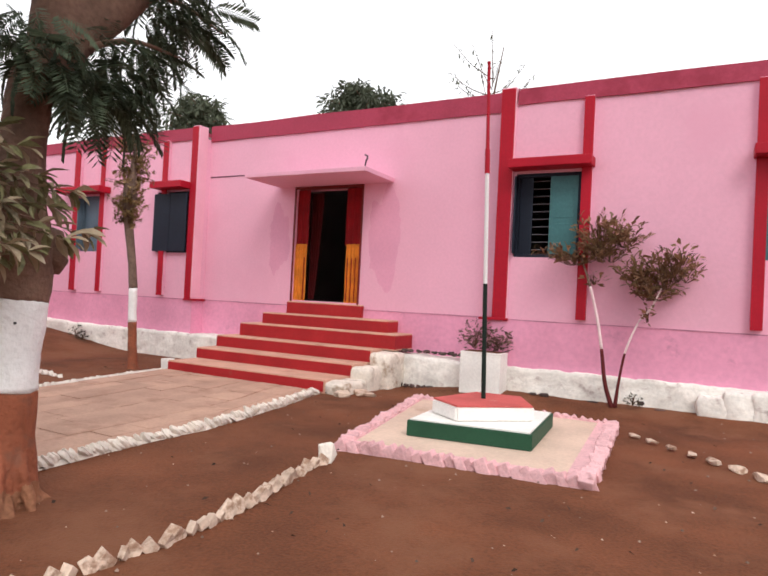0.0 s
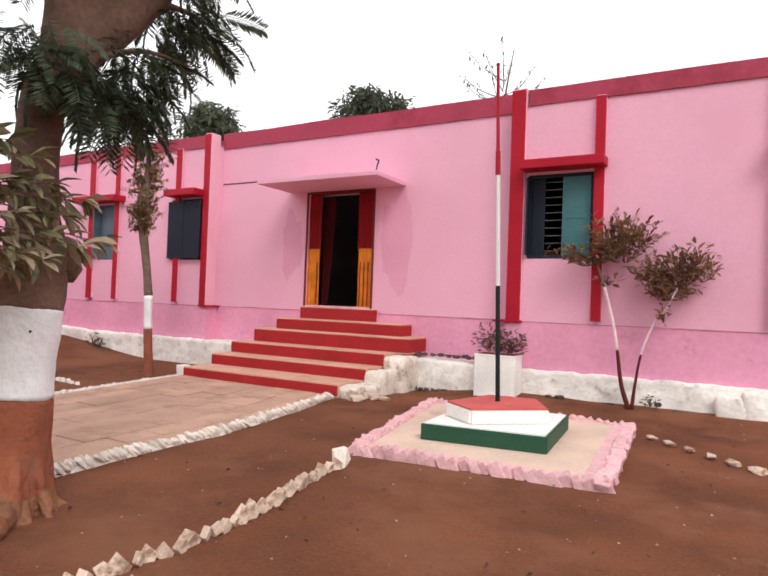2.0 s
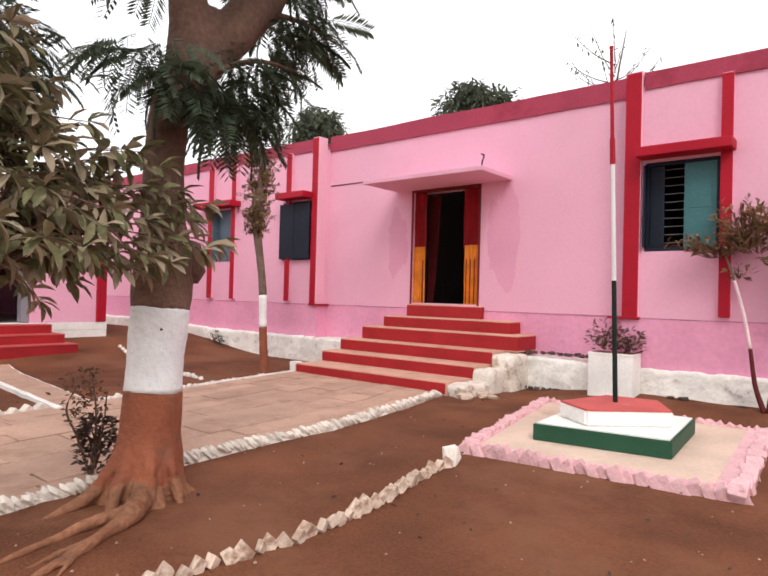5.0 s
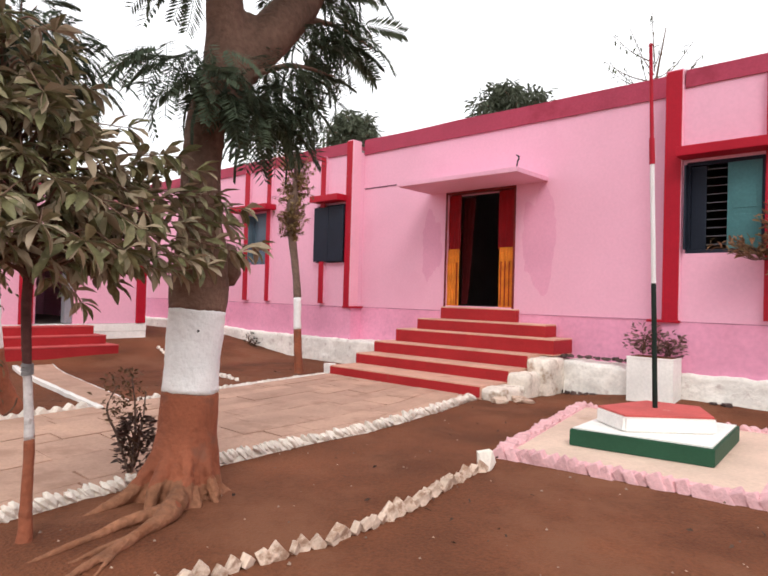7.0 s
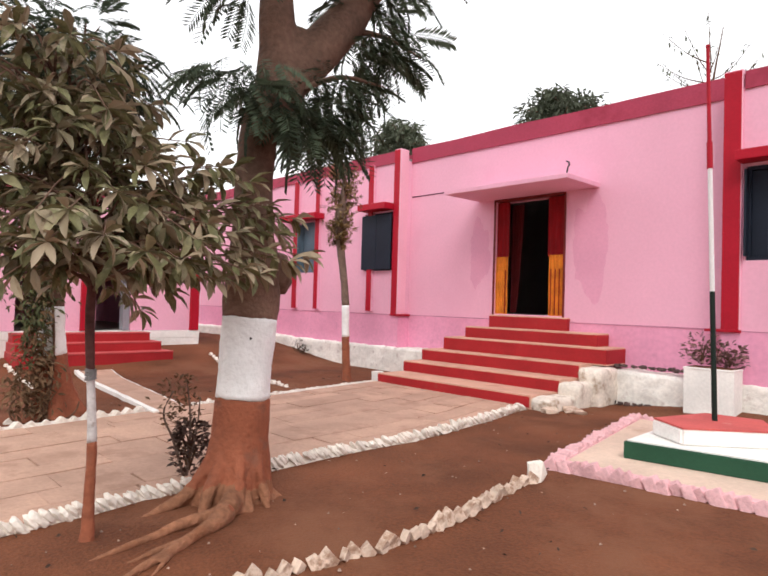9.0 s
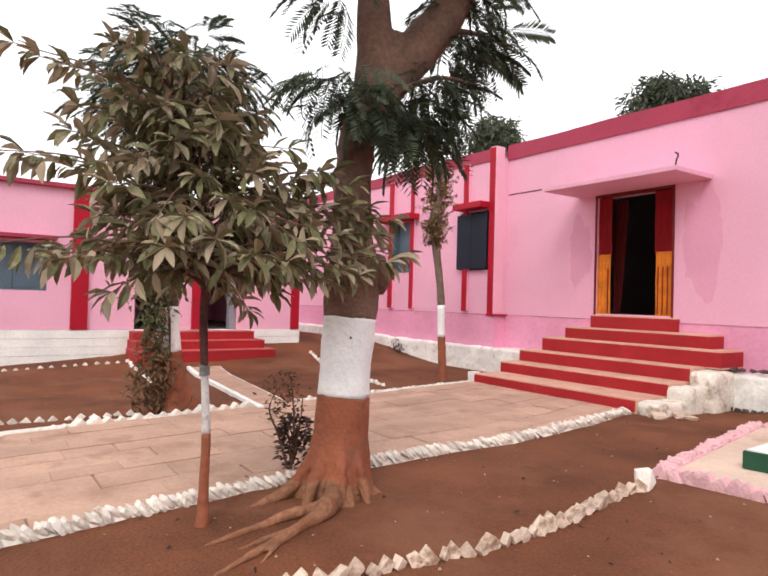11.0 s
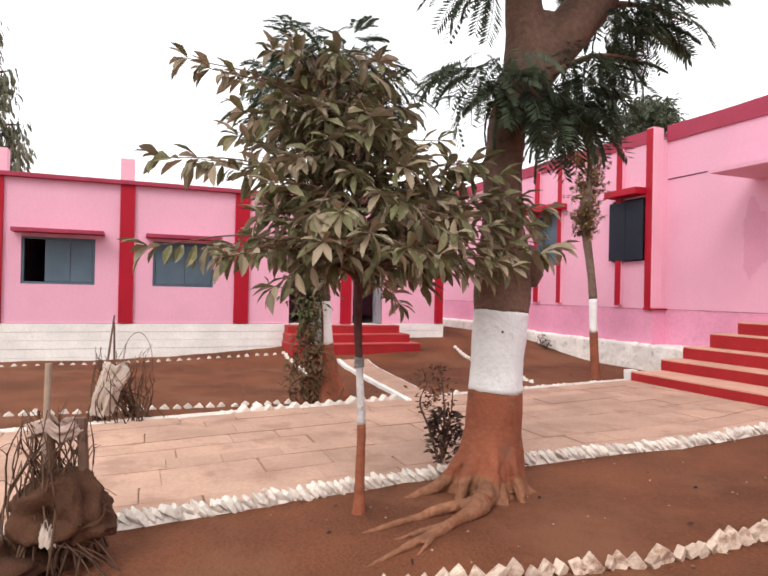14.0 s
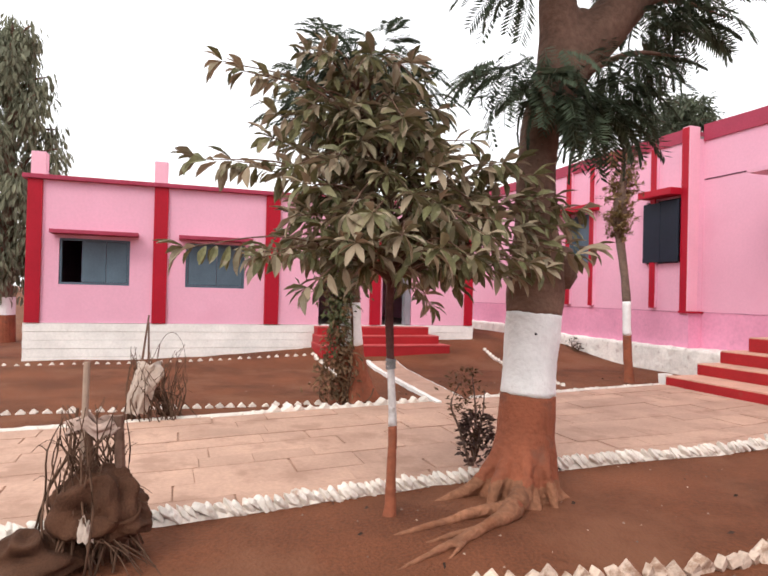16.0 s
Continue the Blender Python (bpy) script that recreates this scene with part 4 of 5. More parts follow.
banded_trunk(big, rings, (("base", -1, 0.665, None, ""), ("white_band", 0.665, 1.215, TREEWHITE, "white painted band"), ("trunk", 1.215, 2.5, BARK, "")))
part("burl", from_bm("burl", lump_mesh(4, 0.1, 0.12, 0.18, 60), BARK, True), None, big).matrix_basis = pose(-3.8, 2.4, 1.52)
BOUGHLINES = [[(-3.86, 2.3, 2.62, 0.1), (-3.86, 2.36, 2.95, 0.135), (-3.88, 2.38, 3.3, 0.135), (-3.9, 2.35, 3.8, 0.11), (-4.0, 2.28, 4.8, 0.07)],
              [(-3.86, 2.33, 2.62, 0.1), (-3.85, 2.47, 2.92, 0.135), (-3.84, 2.7, 3.22, 0.168), (-3.82, 3.06, 3.7, 0.15), (-3.8, 3.6, 4.6, 0.06)],
              [(-3.86, 2.42, 2.8, 0.145), (-3.87, 2.5, 3.1, 0.15), (-3.88, 2.55, 3.3, 0.11), (-3.88, 2.6, 3.4, 0.03)]]
upper = [r for r in rings if sum(v.z for v in r) / len(r) > 2.34]
part("limb", fused("limb", [upper] + [tube(b, 20, 8, 0.08, 4.0) for b in BOUGHLINES], [BARK], 0.018, 10), None, big, "forking brown upper limbs")
for lm in ([(-3.82, 2.45, 2.85, 0.03), (-3.6, 2.75, 3.0, 0.018), (-3.5, 3.1, 3.0, 0.006)],
           [(-3.9, 2.4, 2.75, 0.03), (-4.2, 2.6, 2.85, 0.018), (-4.4, 2.8, 2.8, 0.006)],
           [(-3.8, 3.0, 3.5, 0.03), (-3.7, 3.3, 3.5, 0.018), (-3.6, 3.6, 3.4, 0.006)]):
    part("bough", tubes("bough", [lm], BARK, 12, 6, 0.06), None, big)
ROOTBARK = surface("dusty_root_bark", (0.26, 0.115, 0.064), 0.9, 0.3, 5, 30, 0.9, (0.22, 0.085, 0.042), 6, 0.55)
ROOTS = [[(-3.88, 2.14, 0.1, 0.06), (-3.7, 2.03, 0.09, 0.1), (-3.57, 1.95, 0.06, 0.095), (-3.42, 1.8, 0.035, 0.075), (-3.28, 1.55, 0.02, 0.05), (-3.12, 1.25, 0.01, 0.032), (-3.0, 0.98, -0.01, 0.018), (-2.93, 0.85, -0.03, 0.01)],
         [(-3.5, 1.88, 0.03, 0.06), (-3.5, 1.65, 0.03, 0.045), (-3.44, 1.4, 0.015, 0.034), (-3.38, 1.15, 0.005, 0.022), (-3.33, 0.92, -0.02, 0.01)],
         [(-3.88, 2.12, 0.12, 0.07), (-3.9, 1.88, 0.06, 0.08), (-3.86, 1.68, 0.015, 0.05), (-3.82, 1.5, -0.01, 0.028), (-3.8, 1.4, -0.03, 0.015)],
         [(-3.87, 2.16, 0.24, 0.05), (-3.68, 2.1, 0.1, 0.065), (-3.55, 2.07, 0.0, 0.05), (-3.46, 2.04, -0.06, 0.03)],
         [(-3.86, 2.2, 0.16, 0.05), (-3.72, 2.3, 0.05, 0.05), (-3.66, 2.38, -0.01, 0.03), (-3.6, 2.44, -0.04, 0.02)],
         [(-3.3, 1.6, 0.01, 0.035), (-3.26, 1.38, 0.012, 0.026), (-3.22, 1.12, -0.02, 0.012)],
         [(-3.2, 1.4, 0.0, 0.03), (-3.08, 1.3, 0.01, 0.022), (-2.98, 1.18, -0.02, 0.01)]]
ROOTS += [[(-3.76, 2.1, 0.42, 0.04), (-3.65, 2.05, 0.22, 0.055), (-3.58, 2.02, 0.06, 0.05), (-3.53, 1.99, -0.06, 0.04)],
          [(-3.8, 2.05, 0.4, 0.04), (-3.75, 1.95, 0.2, 0.06), (-3.7, 1.86, 0.08, 0.055), (-3.66, 1.8, -0.05, 0.04)],
          [(-3.74, 2.2, 0.4, 0.035), (-3.62, 2.19, 0.18, 0.05), (-3.55, 2.2, 0.03, 0.04), (-3.5, 2.2, -0.06, 0.03)],
          [(-3.84, 2.02, 0.4, 0.04), (-3.85, 1.86, 0.14, 0.06), (-3.85, 1.7, 0.03, 0.045), (-3.86, 1.55, -0.04, 0.03)]]
lower = [r for r in rings if sum(v.z for v in r) / len(r) < 0.672]
dusty = lambda c: 1 if c.z + 0.05 * noise.noise(c * 14) < 0.1 + 0.07 * noise.noise(c * 5) else 0
part("red_band", fused("red_band", [lower] + [tube([(x, y, z - 0.012, r * 0.78) for x, y, z, r in rt], 12, 8, 0.35, 9.0) for rt in ROOTS], [REDOXIDE, ROOTBARK], 0.011, 3, dusty), None, big, "rust-red painted base flaring into gnarled dusty roots")

part("nail", from_bm("nail", lump_mesh(6, 0.012, 0.012, 0.014), IRON), None, big, "dark nail head").matrix_basis = pose(-3.69, 2.13, 1.08)
R = random.Random(3)
fr = []
CL = [((-3.62, 2.2, 2.64), 0.15, 30), ((-3.62, 2.58, 2.58), 0.18, 36), ((-3.68, 2.76, 2.68), 0.2, 34), ((-3.7, 1.9, 2.8), 0.24, 46), ((-3.6, 2.12, 2.82), 0.2, 30), ((-3.6, 2.4, 2.78), 0.2, 30), ((-3.68, 2.66, 2.7), 0.24, 50), ((-3.7, 2.8, 2.92), 0.26, 54), ((-3.7, 3.05, 3.2), 0.3, 60), ((-3.7, 3.28, 3.45), 0.32, 64),
      ((-3.75, 3.15, 3.8), 0.4, 60), ((-3.85, 2.02, 3.55), 0.26, 34), ((-4.05, 2.45, 2.75), 0.26, 40), ((-4.1, 2.1, 2.92), 0.22, 18), ((-3.9, 2.4, 4.5), 0.6, 50), ((-3.8, 3.5, 4.5), 0.6, 60), ((-4.1, 2.8, 3.2), 0.3, 40)]
for c, rad, n in CL:
    for _ in range(int(n * 0.5)):
        v = on_ball(R)
        o = Vector(c) + v * rad * 0.75
        away = Vector((o.x + 3.86, o.y - 2.35, 0)) * 0.9 + Vector((v.x, v.y, 0)) * 0.9
        fr.append((o, aimed(away.normalized() + Vector((0, 0, R.uniform(-0.9, 0.3))), R.uniform(-0.6, 0.6)), R.uniform(0.24, 0.42)))
# the spreading crown overhead, which shades the stem and the beds below
for k in range(34):
    w, d = 2.4 * k, 0.35 + 2.9 * ((k * 0.618) % 1.0) ** 0.6
    cx, cy = -3.86 + d * math.cos(w), 2.4 + d * math.sin(w)
    zc = max(3.95, 1.95 + 0.55 * math.hypot(cx, cy)) + R.uniform(0.1, 0.9)
    part("bough", tubes("bough", [[(-3.87, 2.45, 3.7, 0.035), ((cx - 3.87) / 2, (cy + 2.45) / 2, (3.9 + zc) / 2 + 0.2, 0.022), (cx, cy, zc, 0.008)]], BARK, 8, 4), None, big)
    for _ in range(18 if cy < 2.4 and cx > -5.0 else 9):
        v = on_ball(R)
        o = Vector((cx, cy, zc)) + Vector((v.x * 0.6, v.y * 0.6, abs(v.z) * 0.5))
        fr.append((o, aimed(Vector((v.x, v.y, R.uniform(-0.4, 0.2))), R.uniform(-0.6, 0.6)), R.uniform(0.35, 0.55)))
part("crown", scatter("crown", FRONDS[0], fr[::2], FROND), None, big, "dark green drooping feathery foliage")
part("crown", scatter("crown", FRONDS[1], fr[1::2], FROND), None, big, "dark green drooping feathery foliage")

# the young tree with broad dusty leaves
young = thing("young_tree", "young tree with broad dusty olive-brown leaves and painted stem", "tree", "painted trees")
ST = [(-3.64, 1.11, -0.05, 0.05), (-3.65, 1.12, 0.04, 0.036), (-3.66, 1.125, 0.25, 0.029), (-3.68, 1.135, 0.52, 0.026), (-3.7, 1.12, 0.88, 0.023), (-3.72, 1.11, 1.2, 0.026), (-3.74, 1.12, 1.5, 0.024), (-3.76, 1.09, 2.0, 0.02), (-3.78, 0.95, 2.4, 0.013), (-3.78, 0.82, 2.68, 0.005)]
srings = tube(ST, 14, 10, 0.08, 12.0)
banded_trunk(young, srings, (("red_band", -1, 0.52, REDOXIDE, "rust-red painted lower stem"), ("white_band", 0.52, 0.88, surface("greyed_white_paint", (0.56, 0.52, 0.51), 0.85, 0.2, 9, 40, 0.4, (0.3, 0.24, 0.21), 14, 0.56), "greyed white painted band"), ("stem", 0.88, 9, surface("dark_red_bark", (0.085, 0.032, 0.028), 0.85, 0.3, 8, 40, 0.5), "dark reddish stem")))
for k in range(3):
    tie = bmesh.new()
    bmesh.ops.create_cone(tie, cap_ends=True, segments=14, radius1=0.033, radius2=0.029, depth=0.018, matrix=pose(-3.7, 1.12, 0.875 + 0.022 * k, 8 - 7 * k, 5 * k))
    part("tie", tie, surface("grey_rag_tie", (0.2, 0.19, 0.19), 0.9, 0.25, 12), young, "grey rag tie round the stem")
lines, leaves = [], []
R = random.Random(8)


def bough(o, tip, n, size, sag=0.12):
    """A thin bough whose leaves hang from it in drooping pairs and whorls."""
    o, tip = Vector(o), Vector(tip)
    mid = (o + tip) / 2 + Vector((R.uniform(-.05, .05), R.uniform(-.05, .05), 0.1 + sag * 0.4))
    lines.append([(*o, 0.009), (*mid, 0.006), (*tip, 0.0025)])
    d = (tip - o).normalized()
    side = d.cross(Vector((0, 0, 1))).normalized()
    for i in range(n):
        t = 0.2 + 0.8 * (i // 2 * 2 + R.random() * 0.8) / n
        p = o * (1 - t) ** 2 + mid * 2 * t * (1 - t) + tip * t * t
        aim = d * R.uniform(0.0, 0.7) + side * (1 if i % 2 else -1) * R.uniform(0.25, 0.9) + Vector((0, 0, R.uniform(-1.0, 0.3)))
        leaves.append((p, aimed(aim, R.uniform(-0.9, 0.9)), size * R.uniform(0.55, 1.2)))
    for k in range(6):
        w = k * 1.05 + R.random()
        aim = d * 0.6 + side * math.cos(w) * 0.9 + Vector((0, 0, 0.55 * math.sin(w) - 0.35))
        leaves.append((tip, aimed(aim, R.uniform(-.6, .6)), size * R.uniform(0.8, 1.15)))


stem_at = lambda z: (-3.7 - 0.04 * (z - 0.9), 1.12 - 0.36 * max(0, z - 1.9), z)
for tip, z in (((-3.7, 0.08, 2.6), 2.2), ((-3.75, 0.35, 2.56), 2.2), ((-3.65, 0.55, 2.7), 2.3), ((-3.7, 0.72, 2.73), 2.3), ((-3.75, 0.92, 2.66), 2.3), ((-3.65, 1.1, 2.55), 2.2), ((-3.7, -0.05, 2.04), 1.75), ((-3.7, -0.1, 1.55), 1.42), ((-3.5, 0.3, 1.5), 1.4), ((-3.85, 0.16, 2.08), 1.65), ((-3.7, 0.36, 2.2), 1.75), ((-3.75, 0.4, 2.35), 1.9), ((-3.7, 0.2, 2.56), 2.1), ((-3.6, 0.5, 1.75), 1.5), ((-3.5, 1.75, 2.15), 1.7), ((-3.55, 2.0, 2.1), 1.7), ((-3.5, 2.1, 1.95), 1.6), ((-3.5, 1.9, 1.75), 1.5), ((-3.45, 2.25, 1.6), 1.45),
               ((-3.6, 2.05, 1.6), 1.45), ((-3.5, 2.4, 1.65), 1.5), ((-3.75, 2.3, 1.9), 1.55), ((-3.7, 1.95, 2.2), 1.7), ((-3.4, 1.7, 1.45), 1.4), ((-3.9, 1.8, 1.5), 1.45), ((-3.75, 1.75, 2.0), 1.8), ((-3.6, 1.9, 1.95), 1.6), ((-3.5, 2.2, 1.78), 1.5), ((-3.65, 1.6, 2.3), 1.9), ((-3.4, 2.0, 1.5), 1.4), ((-3.55, 2.35, 1.9), 1.6), ((-3.45, 1.5, 1.75), 1.5), ((-3.35, 0.7, 1.6), 1.45), ((-3.4, 0.5, 1.9), 1.6)):
    bough(stem_at(z), tip, 30 if tip[2] < 2.3 else 14, 0.158)
for i in range(90):
    z = 1.36 + 1.2 * (i / 90)
    w = 2.4 * i
    reach = (0.74 * (1 - ((z - 1.3) / 1.75) ** 1.3) + 0.1) * R.uniform(0.55, 1.1)
    o = stem_at(z)
    bough(o, (o[0] + 0.85 * reach * math.cos(w), o[1] + reach * math.sin(w), z + R.uniform(-0.15, 0.22)), 20 if z < 2.1 else 13, 0.155)
for ln in lines:
    part("bough", tubes("bough", [ln], BARK, 6, 5), None, young)
pick = sorted(range(len(leaves)), key=lambda i: -leaves[i][0][0])
LEAF = mesh("leaf", BROAD[0], BROAD[1], DUSTY, True)
for i in pick[:300]:
    o, m, s = leaves[i]
    lf = new("leaf", LEAF)
    lf.matrix_basis = Matrix.Translation(o) @ m.to_4x4() @ Matrix.Diagonal((s, s, s, 1))
    lf.parent = young
tagged(part("crown", scatter("crown", BROAD, [leaves[i] for i in pick[300:]], DUSTY), None, young, "dense broad dusty leaves"), kind="stuff")

# tree with a creeper beyond the walk
mid = thing("creeper_tree", "painted tree with a leafy creeper climbing its trunk", "tree", "painted trees")
mr = tube([(-7.35, 1.96, -0.08, 0.36), (-7.35, 1.95, 0.08, 0.26), (-7.35, 1.92, 0.4, 0.185), (-7.35, 1.89, 0.73, 0.145), (-7.36, 1.87, 1.2, 0.13), (-7.38, 1.86, 1.8, 0.11), (-7.4, 1.9, 2.6, 0.1), (-7.4, 1.95, 3.4, 0.07), (-7.4, 2.0, 4.3, 0.02)], 20, 9, 0.1, 6, lambda w, z: 0.2 * (1 - sm(z, 0, 0.4)) * math.sin(w * 5))
banded_trunk(mid, mr, (("red_band", -1, 0.73, REDOXIDE, "rust-red painted base"), ("white_band", 0.73, 1.25, TREEWHITE, "white painted band"), ("trunk", 1.25, 9, BARK, "")))
fr, lines = [], []
for k in range(26):
    w, u = 2.4 * k, k / 25
    z, spread = 2.95 + 1.2 * u, 0.95 * math.sin(math.pi * (0.22 + 0.68 * u))
    tip = (-7.4 + 0.8 * spread * math.cos(w), 1.9 + spread * math.sin(w), z + 0.25)
    lines.append([(-7.4, 1.95, z - 0.25, 0.025), (-7.4 + 0.4 * spread * math.cos(w), 1.98 + 0.5 * spread * math.sin(w), z + 0.1, 0.015), (*tip, 0.005)])
    for _ in range(26):
        v = on_ball(R)
        o = Vector(lines[-1][1][:3]).lerp(Vector(tip), R.random()) + v * 0.25
        fr.append((o, aimed(Vector((o.x + 7.4, o.y - 2.0, 0)) * 0.7 + v + Vector((0, 0, -0.2))), R.uniform(0.25, 0.42)))
for ln in lines:
    part("bough", tubes("bough", [ln], BARK, 6, 4), None, mid)
part("crown", scatter("crown", FRONDS[0], fr, FROND), None, mid, "dark green feathery foliage")
cr, lines = [], []
for k in range(7):
    ph = R.uniform(-0.6, 1.6)
    lines.append([(-7.2 + 0.1 * math.cos(ph + z * 1.5) - 0.03, 1.78 + 0.09 * math.sin(ph + z * 2) - 0.04 * k / 7, z, 0.012) for z in np.linspace(0.0, 1.5, 7)])
for _ in range(1600):
    z = R.uniform(0.08, 1.75)
    wd = 0.17 + 0.05 * math.sin(z * 5) + 0.07 * sm(z, 0.9, 1.5)
    o = Vector((-7.2 + R.uniform(-0.12, 0.14), 1.68 + R.gauss(0, 0.55) * wd, z))
    cr.append((o, aimed((R.uniform(0, 1), R.uniform(-1, 1), R.uniform(-1, 0.2)), R.uniform(-1, 1)), R.uniform(0.06, 0.105)))
cr.sort(key=lambda c: -c[0][2] + R.uniform(-0.35, 0.35))
creeper = thing("creeper", "half-dry leafy creeper climbing a tree trunk", "creeper")
for ln in lines:
    part("stem", tubes("stem", [ln], TWIG, 6, 3), None, creeper)
part("leaves", scatter("leaves", BROAD, cr[:760], surface("creeper_leaf", (0.11, 0.125, 0.05), 0.6, 0.3, 5, 40, 0, (0.16, 0.09, 0.05), 5, 0.5, rand=0.3)), None, creeper)
part("dry_leaves", scatter("dry_leaves", BROAD, cr[760:], DRYLEAF), None, creeper)
part("loops", tubes("loops", [[(-7.1, 1.62 + 0.16 * math.cos(a), 0.16 + 0.15 * math.sin(a), 0.008) for a in np.linspace(2.0, 6.0, 9)], [(-7.05, 1.9 + 0.2 * math.cos(a), 0.22 + 0.2 * math.sin(a), 0.009) for a in np.linspace(3.6, 6.2, 8)]], TWIG, 6, 3), None, creeper)

# thin pollarded tree by the steps
thin = thing("pollarded_tree", "thin painted tree with a tuft of twiggy dry sprouts", "tree", "painted trees")
tr = tube([(-8.32, 6.87, -0.05, 0.1), (-8.33, 6.87, 0.06, 0.08), (-8.37, 6.87, 0.4, 0.07), (-8.4, 6.87, 0.78, 0.068), (-8.43, 6.87, 1.34, 0.066), (-8.52, 6.87, 1.9, 0.065), (-8.63, 6.87, 2.4, 0.075), (-8.62, 6.87, 2.7, 0.11), (-8.62, 6.87, 2.95, 0.1), (-8.58, 6.87, 3.3, 0.05), (-8.56, 6.87, 3.8, 0.02)], 14, 10, 0.1, 8)
banded_trunk(thin, tr, (("red_band", -1, 0.78, REDOXIDE, "rust-red painted base"), ("white_band", 0.78, 1.34, TREEWHITE, "white painted band"), ("trunk", 1.34, 9, GREYBARK, "")))
lines, lv = [], []
for k in range(120):
    z = R.uniform(2.3, 3.7)
    o = Vector((-8.6 + R.uniform(-.06, .06), 6.87 + R.uniform(-.06, .06), z))
    a = R.uniform(0, 6.28)
    q = o + Vector((math.cos(a) * 0.32, math.sin(a) * 0.32, R.uniform(-0.05, 0.35))) * R.uniform(0.5, 1.25)
    lines.append([(*o, 0.006), (*((o + q) / 2 + Vector((0, 0, 0.05))), 0.004), (*q, 0.002)])
    for _ in range(26):
        p = o.lerp(q, R.uniform(0.3, 1.0))
        lv.append((p, aimed((R.uniform(-1, 1), R.uniform(-1, 1), R.uniform(-0.6, 0.9))), R.uniform(0.04, 0.095)))
for ln in lines:
    part("twig", tubes("twig", [ln], TWIG, 5, 2), None, thin)
part("leaves", scatter("leaves", SMALL, lv, surface("dry_green_tuft", (0.25, 0.18, 0.085), 0.7, 0.3, 4, 40, 0, rand=0.35, thin=0.25)), None, thin, "sparse dry green-brown leaves")


def shrub(name, label, tufts, leaf, mat, n, size, up=0.6, seed=1, group=""):
    """A plant of thin twigs that carry tufts of leaves (centre, radii)."""
    r = random.Random(seed)
    s = thing(name, label, "shrub", group)
    tw = []
    for c, rad in tufts:
        for _ in range(10):
            v = on_ball(r)
            tip = Vector(c) + Vector((v.x * rad[0], v.y * rad[1], v.z * rad[2]))
            tw.append([(c[0], c[1], c[2] - rad[2] * 0.8, 0.008), (*(Vector(c).lerp(tip, 0.5)), 0.005), (*tip, 0.002)])
    pl = []
    for c, rad in tufts:
        for _ in range(n):
            v = on_ball(r)
            v = v.normalized() * v.length ** 0.6
            o = Vector(c) + Vector((v.x * rad[0], v.y * rad[1], v.z * rad[2]))
            pl.append((o, aimed((v.x + r.uniform(-.5, .5), v.y + r.uniform(-.5, .5), r.uniform(-0.5, 1) * up), r.uniform(-1, 1)), size * r.uniform(0.6, 1.2)))
    for ln in tw:
        part("twig", tubes("twig", [ln], TWIG, 5, 3), None, s)
    part("leaves", scatter("leaves", leaf, pl, mat), None, s)
    return s


s = shrub("twin_stem_shrub", "twin-stemmed shrub with purple-brown leaves and painted stems before the wall", [((-1.75, 8.72, 2.12), (0.42, 0.2, 0.14)), ((-1.45, 8.72, 2.3), (0.3, 0.22, 0.28)), ((-1.15, 8.72, 2.42), (0.26, 0.2, 0.14)), ((-1.5, 8.72, 1.75), (0.16, 0.12, 0.1)),
                                                                                                            ((-0.95, 8.7, 1.92), (0.28, 0.22, 0.2)), ((-0.62, 8.7, 1.9), (0.34, 0.22, 0.22)), ((-0.4, 8.7, 2.08), (0.2, 0.18, 0.16)), ((-0.75, 8.7, 1.65), (0.32, 0.2, 0.12)), ((-0.8, 8.7, 1.3), (0.05, 0.05, 0.14))], SMALL, SHRUBLEAF, 22, 0.11, seed=4)
S1 = [(-1.2, 8.75, 0.02, 0.045), (-1.3, 8.75, 0.35, 0.036), (-1.36, 8.74, 0.8, 0.028), (-1.44, 8.73, 1.25, 0.023), (-1.56, 8.72, 1.7, 0.022), (-1.68, 8.72, 2.05, 0.012)]
S2 = [(-1.16, 8.75, 0.02, 0.035), (-1.12, 8.75, 0.4, 0.024), (-1.05, 8.74, 0.8, 0.02), (-0.9, 8.72, 1.2, 0.016), (-0.76, 8.7, 1.38, 0.016), (-0.6, 8.7, 1.75, 0.01)]
SHOOTS, pl, rs = [], [], random.Random(44)
for c, rad in (((-1.75, 2.05), (0.5, 0.2)), ((-1.45, 2.15), (0.3, 0.62)), ((-1.15, 2.3), (0.3, 0.3)), ((-1.35, 2.1), (0.42, 0.5)), ((-0.95, 1.8), (0.34, 0.3)), ((-0.65, 1.75), (0.42, 0.42)), ((-0.42, 1.85), (0.28, 0.4)), ((-0.75, 1.6), (0.36, 0.16))):
    for k in range(17):
        base = Vector((c[0] + rs.uniform(-.1, .1), 8.72 + rs.uniform(-.1, .1), c[1] - 0.12))
        tip = base + Vector((rs.uniform(-1, 1) * rad[0], rs.uniform(-0.22, 0.22), rs.uniform(0.15, 1.0) * rad[1] + 0.08))
        SHOOTS.append([(*base, 0.006), (*(base.lerp(tip, 0.5) + Vector((0, 0, -0.02))), 0.004), (*tip, 0.002)])
        d = (tip - base).normalized()
        for i in range(12):
            p = base.lerp(tip, 0.2 + 0.8 * i / 11)
            pl.append((p, aimed(d * 0.8 + on_ball(rs) * 0.9, rs.uniform(-1, 1)), rs.uniform(0.075, 0.125)))
